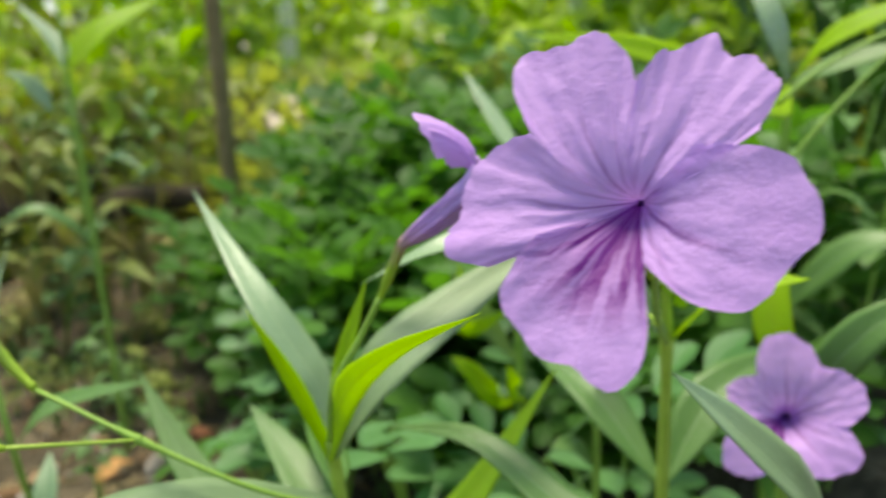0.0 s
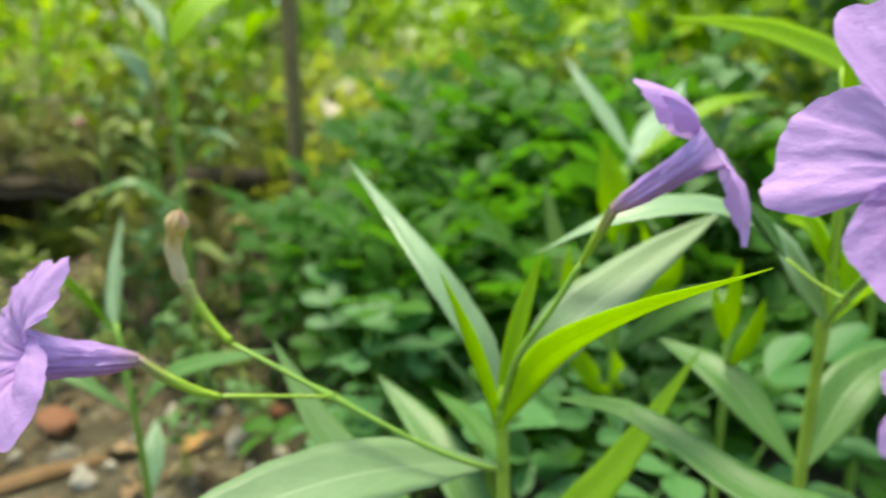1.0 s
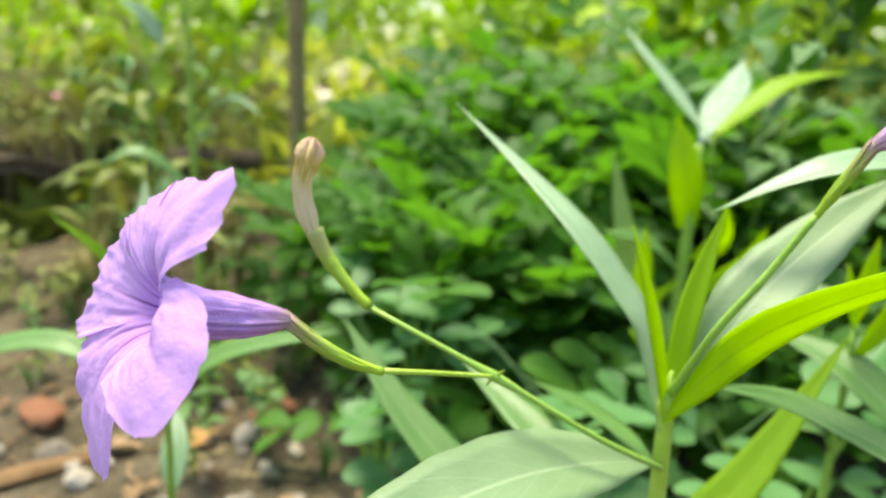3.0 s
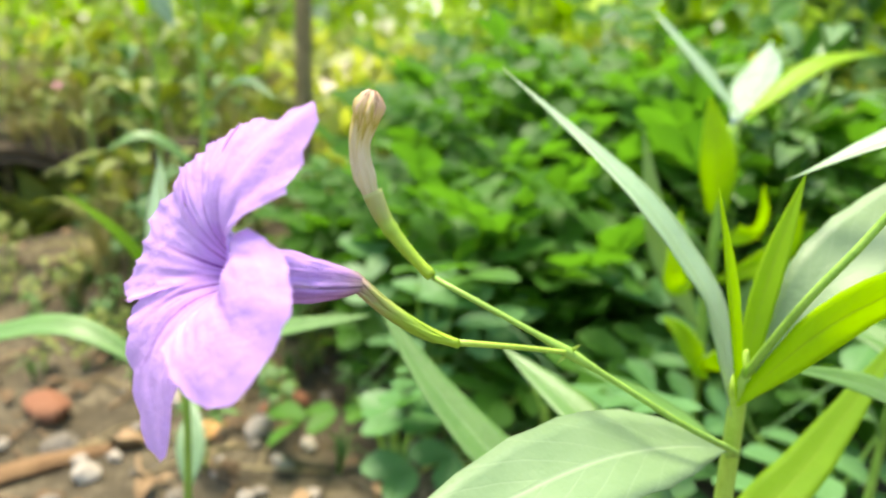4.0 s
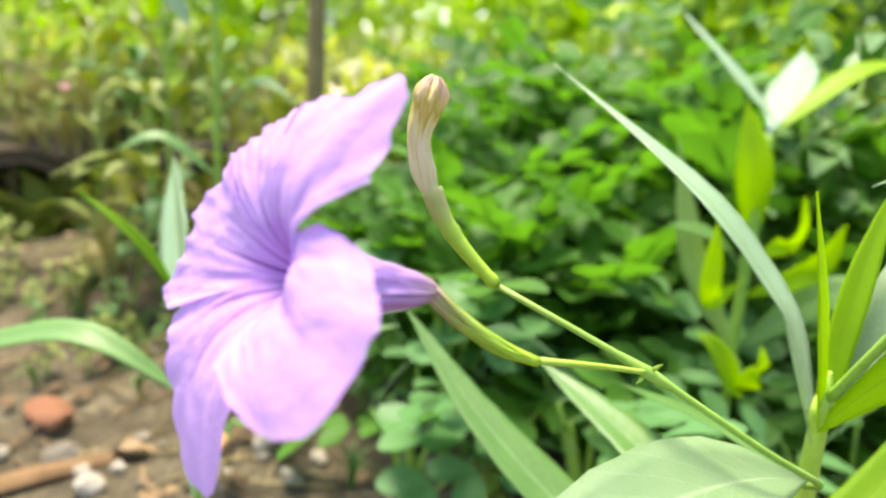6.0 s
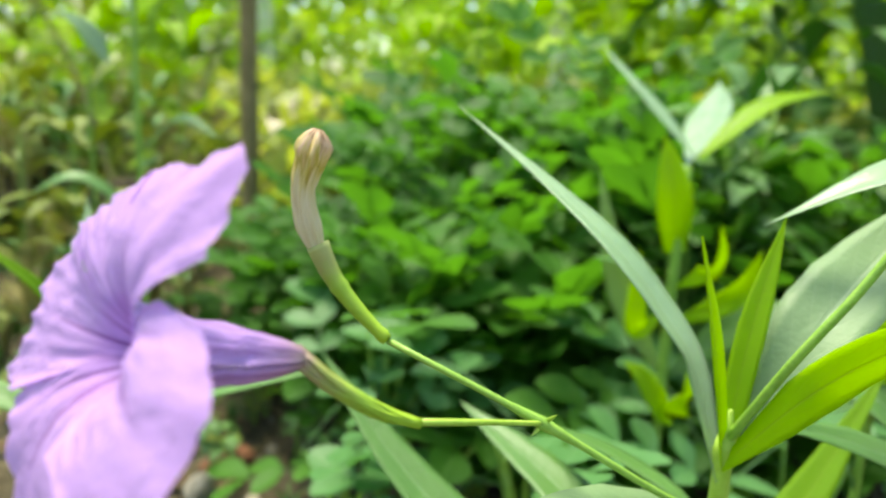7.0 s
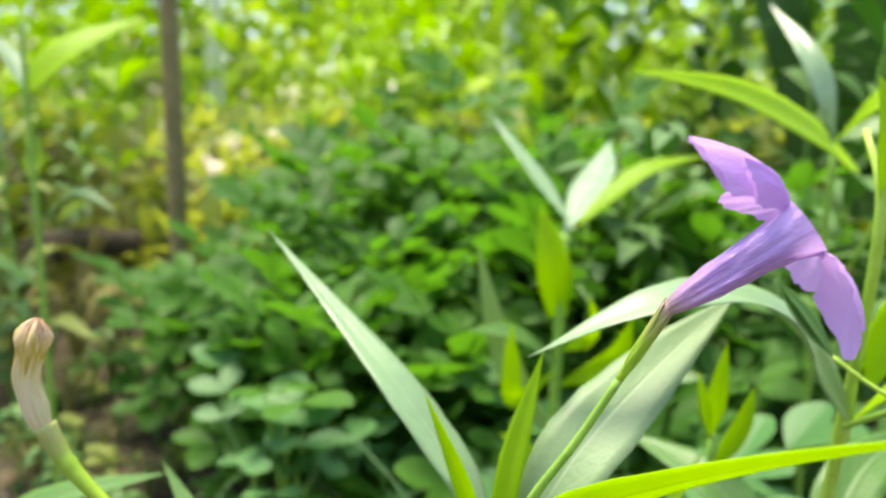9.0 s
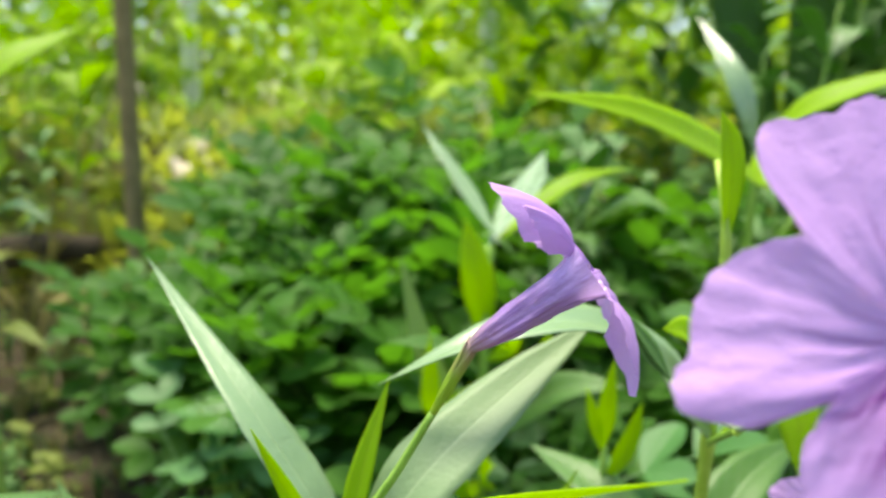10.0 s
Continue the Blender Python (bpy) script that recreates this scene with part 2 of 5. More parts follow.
def rough_material(name, stops, scale, rough=0.85, bump=0.5, dist=0.004, fine_scale=8.0, vary=0.0, spec=0.3):
    m, n, l = material(name)
    geo = n.new("ShaderNodeTexCoord")
    big = noise_node(n, l, scale, 6.0, geo.outputs["Object"], 0.62)
    fine = noise_node(n, l, scale * fine_scale, 5.0, geo.outputs["Object"], 0.65)
    info = n.new("ShaderNodeObjectInfo")
    f = mathn(n, l, "ADD", mathn(n, l, "MULTIPLY", big.outputs[0], 0.65), mathn(n, l, "MULTIPLY", fine.outputs[0], 0.35))
    f = mathn(n, l, "ADD", f, mathn(n, l, "MULTIPLY", mathn(n, l, "SUBTRACT", info.outputs["Random"], 0.5), vary))
    r = ramp(n, stops)
    l.new(f, r.inputs[0])
    b = n.new("ShaderNodeBump")
    b.inputs["Strength"].default_value, b.inputs["Distance"].default_value = bump, dist
    l.new(fine.outputs[0], b.inputs["Height"])
    p = n.new("ShaderNodeBsdfPrincipled")
    p.inputs["Roughness"].default_value, p.inputs["Specular IOR Level"].default_value = rough, spec
    l.new(r.outputs[0], p.inputs["Base Color"])
    l.new(b.outputs[0], p.inputs["Normal"])
    out = n.new("ShaderNodeOutputMaterial")
    l.new(p.outputs[0], out.inputs["Surface"])
    return m


LEAF = leaf_material("leaf_blade", (0.060, 0.165, 0.022), (0.128, 0.272, 0.060), (0.22, 0.37, 0.14), (0.18, 0.46, 0.03), 0.26, 0.50, 0.5, coat=0.15, relief=0.7)
# base lightened for part of the sky sheen, besides the real gloss
WAXY = leaf_material("waxy_sheen_tinted_blade", (0.135, 0.255, 0.090), (0.250, 0.390, 0.185), (0.29, 0.44, 0.20), (0.18, 0.44, 0.05), 0.14, 0.42, 0.9, coat=0.35, relief=0.55)
YOUNG = leaf_material("young_leaf", (0.20, 0.37, 0.006), (0.33, 0.51, 0.012), (0.39, 0.55, 0.03), (0.60, 0.82, 0.012), 0.52, 0.45, 0.3)
SHRUB = leaf_material("shrub_leaflet", (0.013, 0.066, 0.006), (0.062, 0.178, 0.018), (0.09, 0.21, 0.04), (0.13, 0.39, 0.015), 0.32, 0.56, 0.26, 7.0, 0.7)
# brighter, yellower green: sunlight on the growth behind is put into this colour
BRIGHT = leaf_material("sun_tinted_leaf", (0.13, 0.25, 0.014), (0.35, 0.47, 0.035), (0.36, 0.50, 0.07), (0.58, 0.82, 0.018), 0.46, 0.55, 0.25, 9.0, 0.8)
PETAL = petal_material("lilac_petal")
MARKED = petal_material("lilac_petal_with_dark_throat_marks", 1.6)
SHEEN = tube_material("lilac_tube")
THROAT = throat_material("throat_lining")
SEPAL = calyx_material("sepal_green", (0.46, 0.30, 0.27))
BUD_CALYX = calyx_material("bud_calyx_green", (0.42, 0.46, 0.14))
STEM = rough_material("green_stem", [(0.3, (0.16, 0.32, 0.03)), (0.7, (0.30, 0.50, 0.08))], 120.0, 0.5, 0.3, 0.0004, spec=0.45)
SHOOT = rough_material("young_stalk", [(0.3, (0.26, 0.42, 0.03)), (0.7, (0.42, 0.60, 0.09))], 120.0, 0.45, 0.3, 0.0004, spec=0.45)
OLIVE = leaf_material("olive_leaf", (0.13, 0.27, 0.004), (0.21, 0.38, 0.010), (0.26, 0.42, 0.03), (0.36, 0.60, 0.010), 0.4, 0.5, 0.3)
PALE_GREEN = leaf_material("pale_green_leaf", (0.16, 0.27, 0.09), (0.28, 0.40, 0.18), (0.34, 0.46, 0.22), (0.42, 0.58, 0.16), 0.45, 0.5, 0.5)
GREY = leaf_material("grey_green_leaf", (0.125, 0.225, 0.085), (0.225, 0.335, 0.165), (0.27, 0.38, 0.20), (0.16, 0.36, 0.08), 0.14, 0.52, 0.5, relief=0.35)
# base paled to carry the sky's glare; gloss and coat add the rest
SHINE = leaf_material("glare_tinted_leaf", (0.20, 0.33, 0.14), (0.31, 0.44, 0.23), (0.36, 0.48, 0.28), (0.24, 0.50, 0.04), 0.15, 0.28, 1.0, coat=0.4, relief=0.5)
BUD = bud_material("withered_bud")
SOIL = rough_material("soil", [(0.28, (0.028, 0.023, 0.012)), (0.5, (0.088, 0.072, 0.040)), (0.72, (0.26, 0.22, 0.135))], 14.0, 0.95, 0.9, 0.01)
# near-black brown: the dark of shaded gaps put into the colour
WOOD = rough_material("shade_dark_wood", [(0.3, (0.022, 0.018, 0.010)), (0.7, (0.075, 0.058, 0.032))], 30.0, 0.9, 0.6, 0.003)
BRICK = rough_material("brick", [(0.3, (0.17, 0.068, 0.032)), (0.7, (0.29, 0.135, 0.070))], 40.0, 0.9, 0.6, 0.003)
STONE = rough_material("stone", [(0.3, (0.17, 0.15, 0.11)), (0.7, (0.46, 0.41, 0.32))], 45.0, 0.85, 0.6, 0.003, vary=0.5)
DRY = rough_material("dry_leaf", [(0.3, (0.11, 0.068, 0.030)), (0.7, (0.29, 0.195, 0.10))], 60.0, 0.8, 0.4, 0.002, vary=0.5)


# ---- builders ----
def mesh_of(name, verts, faces, mat, uvs=None, smooth=True):
    me = bpy.data.meshes.new(name)
    me.from_pydata([tuple(v) for v in verts], [], faces)
    if uvs is not None:
        lay = me.uv_layers.new(name="UVMap")
        idx = np.empty(len(me.loops), dtype=np.int32)
        me.loops.foreach_get("vertex_index", idx)
        lay.data.foreach_set("uv", np.asarray(uvs, dtype=np.float32)[idx].ravel())
    me.materials.append(mat)
    if smooth:
        me.shade_smooth()
    me.update()
    return me


ROOTED = set()


def part(name, me, parent, label=""):
    """One mesh under a thing or a part; the parts of a rooted plant are given in the place's own coordinates."""
    ob = new(name, me)
    ob.parent = parent
    if parent.name in ROOTED:
        ob.location = -parent.location
    return tagged(ob, label)


def thing(name, at, label, category, group="", kind=""):
    e = new(name)
    e.location = at
    e.empty_display_size = 0.02
    tagged(e, label, category, group, kind)
    return e


def rooted(at, label):
    """A flowering plant that stands at the foot of its stem."""
    e = thing("flowering_plant", at, label, "plant", "flowering plants")
    ROOTED.add(e.name)
    return e


def spline(pts, n):
    """n + 1 points along a smooth curve through pts."""
    p = np.array(pts, float)
    if len(p) == 2:
        return p[0] + np.linspace(0, 1, n + 1)[:, None] * (p[1] - p[0])
    p = np.vstack([2 * p[0] - p[1], p, 2 * p[-1] - p[-2]])
    k = len(p) - 3
    out = []
    for s in np.linspace(0, k, n + 1):
        i = min(int(s), k - 1)
        t = s - i
        a, b, c, d = p[i:i + 4]
        out.append(0.5 * (2 * b + (c - a) * t + (2 * a - 5 * b + 4 * c - d) * t * t + (3 * b - a - 3 * c + d) * t ** 3))
    return np.array(out)


def unit(v):
    return v / (np.linalg.norm(v) + 1e-12)


def tube(name, pts, r0, r1, mat, n=16, sides=8, knots=()):
    """A tapering stem through pts; knots: (place along, swelling)."""
    c = spline(pts, n)
    verts, faces, uvs = [], [], []
    side = None
    for i in range(n + 1):
        t = unit(c[min(i + 1, n)] - c[max(i - 1, 0)])
        if side is None:
            side = unit(np.cross(t, (0.3, 1, 0.2)))
        side = unit(side - t * (side @ t))
        other = np.cross(t, side)
        s = i / n
        r = r0 + (r1 - r0) * s
        for at, more in knots:
            r *= 1 + more * math.exp(-((s - at) / 0.03) ** 2)
        for k in range(sides):
            a = 2 * math.pi * k / sides
            verts.append(c[i] + r * (math.cos(a) * side + math.sin(a) * other))
            uvs.append((k / sides, s))
    for i in range(n):
        for k in range(sides):
            faces.append((i * sides + k, i * sides + (k + 1) % sides, (i + 1) * sides + (k + 1) % sides, (i + 1) * sides + k))
    faces.append(tuple(range(sides))[::-1])
    faces.append(tuple(n * sides + k for k in range(sides)))
    return mesh_of(name, verts, faces, mat, uvs)


def blade(name, pts, half, facing, mat, widest=0.42, fold=0.18, wave=0.03, rng=None, n=18, across=6, base=0.06, tip=1.0, thick=0.00025, turned=None):
    """A lance-shaped leaf along pts, its upper side towards facing, folded along the midrib; closed, with a thin underside."""
    rng = rng or random.Random(1)
    c = spline(pts, n)
    start = np.array(facing, float)
    end = start if turned is None else np.array(turned, float)
    ph = rng.uniform(0, 6)
    top, uvs, nrm = [], [], []
    for i in range(n + 1):
        v = i / n
        t = unit(c[min(i + 1, n)] - c[max(i - 1, 0)])
        side = unit(np.cross(t, start + (end - start) * min(1.0, 1.8 * v)))
        up = np.cross(side, t)
        if v < widest:
            w = base + (1 - base) * math.sin(0.5 * math.pi * v / widest) ** 1.25
        else:
            w = max(0.0, math.cos(0.5 * math.pi * ((v - widest) / (1 - widest)))) ** tip
        w = max(w, 0.012) * half
        for k in range(across + 1):
            q = 2 * k / across - 1
            ed = w * (1 + 0.025 * math.sin(v * 47 + ph + (2 if q > 0 else 0)))
            lift = fold * abs(q) * ed + wave * half * q * q * math.sin(v * 13 + ph + 2.1 * (q > 0))
            top.append(c[i] + side * ed * q + up * lift)
            uvs.append((0.5 + 0.5 * q, v))
            nrm.append(up)
    m = across + 1
    low = [p - u * thick for p, u in zip(top, nrm)]
    faces = []
    N = len(top)
    for i in range(n):
        for k in range(across):
            a, b = i * m + k, (i + 1) * m + k
            faces.append((a, a + 1, b + 1, b))
            faces.append((N + a, N + b, N + b + 1, N + a + 1))
        for k in (0, across):
            a, b = i * m + k, (i + 1) * m + k
            faces.append((a, b, N + b, N + a) if k == 0 else (a, N + a, N + b, b))
    return mesh_of(name, top + low, faces, mat, uvs + uvs)


def along(values, f):
    """Smooth reading of evenly spaced values at f from 0 to 1."""
    n = len(values) - 1
    k = min(int(f * n), n - 1)
    t = f * n - k
    a, b, c, d = values[max(k - 1, 0)], values[k], values[k + 1], values[min(k + 2, n)]
    return b + 0.5 * t * (c - a + t * (2 * a - 5 * b + 4 * c - d + t * (3 * (b - c) + d - a)))


def petal_mesh(axis, xdir, ydir, at, lobe, r0, depth, flare, rng, mat, shift=(0, 0)):
    """One lobe of the corolla. lobe: from and to angle, reach of the rim in mm from one edge to the other, how far the rim stands forward in mm."""
    a0, a1, reach, rise = lobe
    nv, nu = 36, 44
    verts, uvs, faces = [], [], []
    p1, p2, p3 = rng.uniform(0, 6), rng.uniform(0, 6), rng.uniform(0, 6)
    longest = max(reach) * 0.001
    for i in range(nv + 1):
        v = i / nv
        for k in range(nu + 1):
            q = math.sin(0.5 * math.pi * (2 * k / nu - 1))
            f = 0.5 + 0.5 * q
            rim = along(reach, f) * 0.001
            rim *= 1 + 0.008 * math.sin(q * 13 + p1) + 0.022 * noise.noise(Vector((q * 7 + p2, p1, 0))) + 0.016 * noise.noise(Vector((q * 19 + p3, p2, 2)))
            rho = r0 + (rim - r0) * v
            a = radians(a0 + (a1 - a0) * f + 2.0 * math.sin(v * 6 + p3) * v * (1 - v))
            z = -depth * math.exp(-(rho - r0) / flare)
            z += along(rise, f) * 0.001 * v * v
            z += 0.0004 * v * v * math.sin(q * 4 + p2 + v * 3) * (0.3 + abs(q)) + 0.00022 * v ** 4 * math.sin(q * 21 + p1) + 0.00012 * v ** 6 * math.sin(q * 43 + p2)
            z -= 0.0006 * math.exp(-(q / 0.14) ** 2) * math.sin(math.pi * min(1, v * 1.2)) ** 2 * 0.75
            z += 0.00016 * math.sin(q * 6 + p1 + v * 2) * v * (1 - v) * 4
            z += 0.00026 * noise.noise(Vector((q * 5 + p1, v * 6, p2))) * min(1, v * 3)
            z += 0.00012 * noise.noise(Vector((q * 14 + p3, v * 9, p1))) * min(1, v * 2)
            z -= 0.0004 * 0.6 * (math.exp(-((abs(q) - 0.62 + 0.1 * v) / 0.07) ** 2)) * math.sin(math.pi * min(1, v * 1.25)) ** 2
            off = math.exp(-(rho - r0) / 0.0062)
            verts.append(at + (rho * math.cos(a) + shift[0] * off) * xdir + (rho * math.sin(a) + shift[1] * off) * ydir + z * axis)
            uvs.append((f, v * rim / longest))
    for i in range(nv):
        for k in range(nu):
            c, d = i * (nu + 1) + k, (i + 1) * (nu + 1) + k
            faces.append((c, c + 1, d + 1, d))
    return mesh_of("petal", verts, faces, mat, uvs)


def flower(parent, base, throat, axis, up, lobes, seed=1, calyx_from=None, r0=0.0022, mouth=0.0046, depth=0.0085, flare=0.005, shift=(0, 0), marked=False, slim=1.0, sag=0.0, label="open lilac trumpet flower with five crinkled petals"):
    """A funnel flower: tube from the calyx to the throat, five lobes, narrow sepals round the foot of the tube."""
    rng = random.Random(seed)
    base, throat = np.array(base, float), np.array(throat, float)
    axis = unit(np.array(axis, float))
    y = unit(np.array(up, float) - axis * (np.array(up, float) @ axis))
    x = np.cross(y, axis)
    off = math.exp(-(mouth - r0) / 0.0062)
    inner = throat - axis * (depth * math.exp(-(mouth - r0) / flare) + 0.0003) + (x * shift[0] + y * shift[1]) * off
    span = np.linalg.norm(inner - base)
    c = spline([base, base + (inner - base) * 0.5 + 0.10 * span * (unit(inner - base) - axis), inner], 24)
    sides, verts, uvs, faces = 40, [], [], []
    side = x
    for i in range(25):
        s = i / 24
        t = unit(c[min(i + 1, 24)] - c[max(i - 1, 0)])
        side = unit(side - t * (side @ t))
        other = np.cross(t, side)
        r = float(np.interp(s, (0, 0.06, 0.16, 0.34, 0.62, 0.85, 1), (0.0012, 0.0017, 0.0023, 0.0029, 0.0034, 0.0042, max(0.0042, mouth * 0.97)))) * slim
        fl = math.sin(math.pi * s ** 0.8)
        for k in range(sides):
            a = 2 * math.pi * k / sides
            rr = r * (1 + fl * (0.14 - 0.26 * abs(math.sin(2.5 * a + 0.4 + 0.8 * s)) ** 0.7 + 0.06 * math.sin(11 * a + 5 * s) + 0.03 * math.sin(27 * s + 4 * a)))
            verts.append(c[i] + rr * (math.cos(a) * side + math.sin(a) * other))
            uvs.append((k / sides, s))
    for i in range(24):
        for k in range(sides):
            faces.append((i * sides + k, i * sides + (k + 1) % sides, (i + 1) * sides + (k + 1) % sides, (i + 1) * sides + k))
    fl = part("flower", mesh_of("corolla_tube", verts, faces, SHEEN, uvs), parent, label)
    hole = throat - axis * depth + x * shift[0] + y * shift[1]
    deep = hole + (base - hole) * 0.6
    lining, luv = [], []
    for i in range(9):
        s = i / 8
        for k in range(16):
            a = 2 * math.pi * k / 16
            lining.append(hole + (deep - hole) * s + r0 * (1.05 - 0.6 * s) * (math.cos(a) * x + math.sin(a) * y))
            luv.append((k / 16, s))
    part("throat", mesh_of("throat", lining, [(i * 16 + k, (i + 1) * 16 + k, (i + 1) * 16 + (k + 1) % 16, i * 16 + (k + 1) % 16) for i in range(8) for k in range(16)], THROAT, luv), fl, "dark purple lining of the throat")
    for lobe in lobes:
        low = 180 < (0.5 * (lobe[0] + lobe[1])) % 360 < 300
        part("petal", petal_mesh(axis, x, y, throat, lobe, r0, depth, flare, rng, MARKED if low and marked else PETAL, shift), fl)
    if calyx_from is not None:
        cf = np.array(calyx_from, float)
        d = unit(base - cf)
        s1 = unit(np.cross(d, (0.2, 0.9, 0.4)))
        s2 = np.cross(d, s1)

        def way(f):
            return cf + (base - cf) * f + V(0, 0, -4 * sag * f * (1 - f))

        for k in range(5):
            a = 2 * math.pi * k / 5 + 0.4
            o = math.cos(a) * s1 + math.sin(a) * s2
            me = blade("sepal", [cf + o * 0.0004, way(0.3) + o * 0.0011, way(0.7) + o * 0.0014, base + d * 0.0016 * rng.uniform(0.2, 1.2) + o * 0.0015], 0.0010, o, SEPAL, n=12, across=4, fold=-0.4, wave=0, base=0.7, widest=0.35)
            part("sepal", me, fl, "narrow green sepal with a brownish tip" if k == 0 else "")
        part("receptacle", tube("receptacle", [cf - d * 0.0005, way(0.25), way(0.5), way(0.75), base + d * 0.001], 0.0008, 0.0012, SEPAL, 14, 12, ((0.3, 0.15),)), fl)
    return fl


def bud_mesh(pts):
    """A shrivelled corolla: ribbed, swollen twice, twisted shut at the top."""
    n, sides = 44, 40
    c = spline(pts, n)
    radii = [(0, 0.0009), (0.18, 0.0014), (0.32, 0.0020), (0.52, 0.0020), (0.64, 0.0021), (0.72, 0.0024), (0.79, 0.0027), (0.87, 0.0025), (0.95, 0.0017), (1.0, 0.0007)]
    verts, faces, uvs = [], [], []
    for i in range(n + 1):
        s = i / n
        t = unit(c[min(i + 1, n)] - c[max(i - 1, 0)])
        side = unit(np.cross(t, (0.1, 1, 0.1)))
        other = np.cross(t, side)
        r = float(np.interp(s, [a for a, _ in radii], [b for _, b in radii]))
        for k in range(sides):
            a = 2 * math.pi * k / sides
            rr = r * (1 + (0.05 + 0.26 * s ** 3) * math.cos(5 * a + 3 * s) + 0.09 * math.cos(9 * a - 5 * s) + 0.05 * math.cos(14 * a + 9 * s) + 0.05 * math.sin(23 * s + 2 * a))
            uvs.append((k / sides, s))
            verts.append(c[i] + rr * (math.cos(a) * side + math.sin(a) * other))
    for i in range(n):
        for k in range(sides):
            faces.append((i * sides + k, i * sides + (k + 1) % sides, (i + 1) * sides + (k + 1) % sides, (i + 1) * sides + k))
    faces.append(tuple(n * sides + k for k in range(sides)))
    return mesh_of("withered_bud", verts, faces, BUD, uvs)


def V(*p):
    return np.array(p, float)


# ---- ground ----
def height(x, y):
    k = min(1.0, max(0.0, (y - 0.55) / 0.95))
    h = 0.21 * k * k * (3 - 2 * k)
    h -= 0.16 * math.exp(-((x + 0.68) / 0.24) ** 2 - ((y - 1.07) / 0.17) ** 2)
    near = math.exp(-((x + 0.1) ** 2 + (y - 0.6) ** 2) / 1.5)
    return 0.033 + h + near * (0.012 * noise.noise((x * 7, y * 7, 0)) + 0.005 * noise.noise((x * 23, y * 23, 3)) + 0.002 * noise.noise((x * 70, y * 70, 5)))


def build_ground():
    xs = np.unique(np.round(np.concatenate([-np.geomspace(1.2, 150, 18), np.linspace(-1.2, 1.2, 121), np.geomspace(1.2, 150, 18)]), 5))
    ys = np.unique(np.round(np.concatenate([-np.geomspace(0.5, 150, 14), np.linspace(-0.5, 2.0, 126), np.geomspace(2.0, 150, 18)]), 5))
    verts = [(x, y, height(x, y)) for y in ys for x in xs]
    nx = len(xs)
    faces = [(j * nx + i, j * nx + i + 1, (j + 1) * nx + i + 1, (j + 1) * nx + i) for j in range(len(ys) - 1) for i in range(nx - 1)]
    ob = new("ground", mesh_of("ground", verts, faces, SOIL))
    tagged(ob, "bare brown garden soil with crumbs and litter", "ground", kind="structure")


build_ground()


# ---- flowering plants ----
RN = random.Random(7)
PLANT_LABEL = "tall lilac-flowered plant with long lance-shaped green leaves rooted in soil"


def leaf(plant, pts, half, facing, mat=LEAF, label="", **more):
    return part("leaf", blade("leaf", pts, half, facing, mat, rng=RN, **more), plant, label)


def stem(plant, pts, r0, r1, name="stem", mat=STEM, **more):
    return part(name, tube(name, pts, r0, r1, mat, **more), plant)


# the plant with the side-on flower, the withered bud and the flower behind
plant_a = rooted((0.040, 0.262, 0.033), PLANT_LABEL)
FAN = V(0.0285, 0.250, 0.226)
stem(plant_a, [(0.040, 0.262, -0.005), (0.034, 0.258, 0.10), (0.030, 0.2527, 0.20), FAN], 0.0027, 0.0019, mat=SHOOT, knots=((0.92, 0.35), (0.55, 0.3)))
leaf(plant_a, [(0.0290, 0.2515, 0.2150), (0.0246, 0.2590, 0.2362), (0.0180, 0.2621, 0.2479), (0.0033, 0.2718, 0.2656), (-0.0274, 0.3090, 0.2912)], 0.0070, (0.42, -0.36, 0.85), WAXY, "long lance-shaped leaf, sheen partly in its pale colour", fold=0.10, base=0.3, widest=0.52)
leaf(plant_a, [(0.0280, 0.2500, 0.2190), (0.0375, 0.2268, 0.2505), (0.0523, 0.2003, 0.2737), (0.0717, 0.1731, 0.2930)], 0.0043, (0.6, -0.45, 0.66), YOUNG, "bright yellow-green young leaf", fold=0.2, widest=0.26, base=0.3, tip=1.2, turned=(0.55, -0.05, 0.83))
leaf(plant_a, [FAN - V(0, 0, 0.006), (0.0220, 0.2445, 0.2430), (0.0120, 0.2358, 0.2715)], 0.0025, (0.6, -0.75, 0.25), YOUNG, fold=0.25, base=0.6, widest=0.5)
leaf(plant_a, [FAN - V(0, 0, 0.006), (0.0325, 0.2540, 0.2460), (0.0400, 0.2600, 0.2720)], 0.0030, (-0.4, -0.85, 0.3), YOUNG, fold=0.25, base=0.6, widest=0.5)
leaf(plant_a, [(0.0295, 0.2490, 0.2200), (0.0453, 0.2527, 0.2478), (0.0706, 0.2701, 0.2639), (0.0984, 0.2867, 0.2785)], 0.0092, (-0.5, -0.7, 0.5), GREY, "broad grey-green leaf")
leaf(plant_a, [(0.0290, 0.2515, 0.206), (0.0081, 0.2323, 0.2165), (-0.0136, 0.2110, 0.2245), (-0.0360, 0.1900, 0.2260), (-0.0560, 0.1740, 0.2200)], 0.0100, (0.05, -0.45, 0.85), GREY, "broad grey-green leaf", widest=0.45)
leaf(plant_a, [(0.0310, 0.2540, 0.1650), (0.0087, 0.2926, 0.1841), (-0.0211, 0.3285, 0.1977)], 0.0085, (0.3, -0.6, 0.75), LEAF)
leaf(plant_a, [(0.0295, 0.2525, 0.2040), (0.0183, 0.2903, 0.1996), (0.0018, 0.3266, 0.1933)], 0.0065, (0.4, -0.5, 0.8), LEAF)
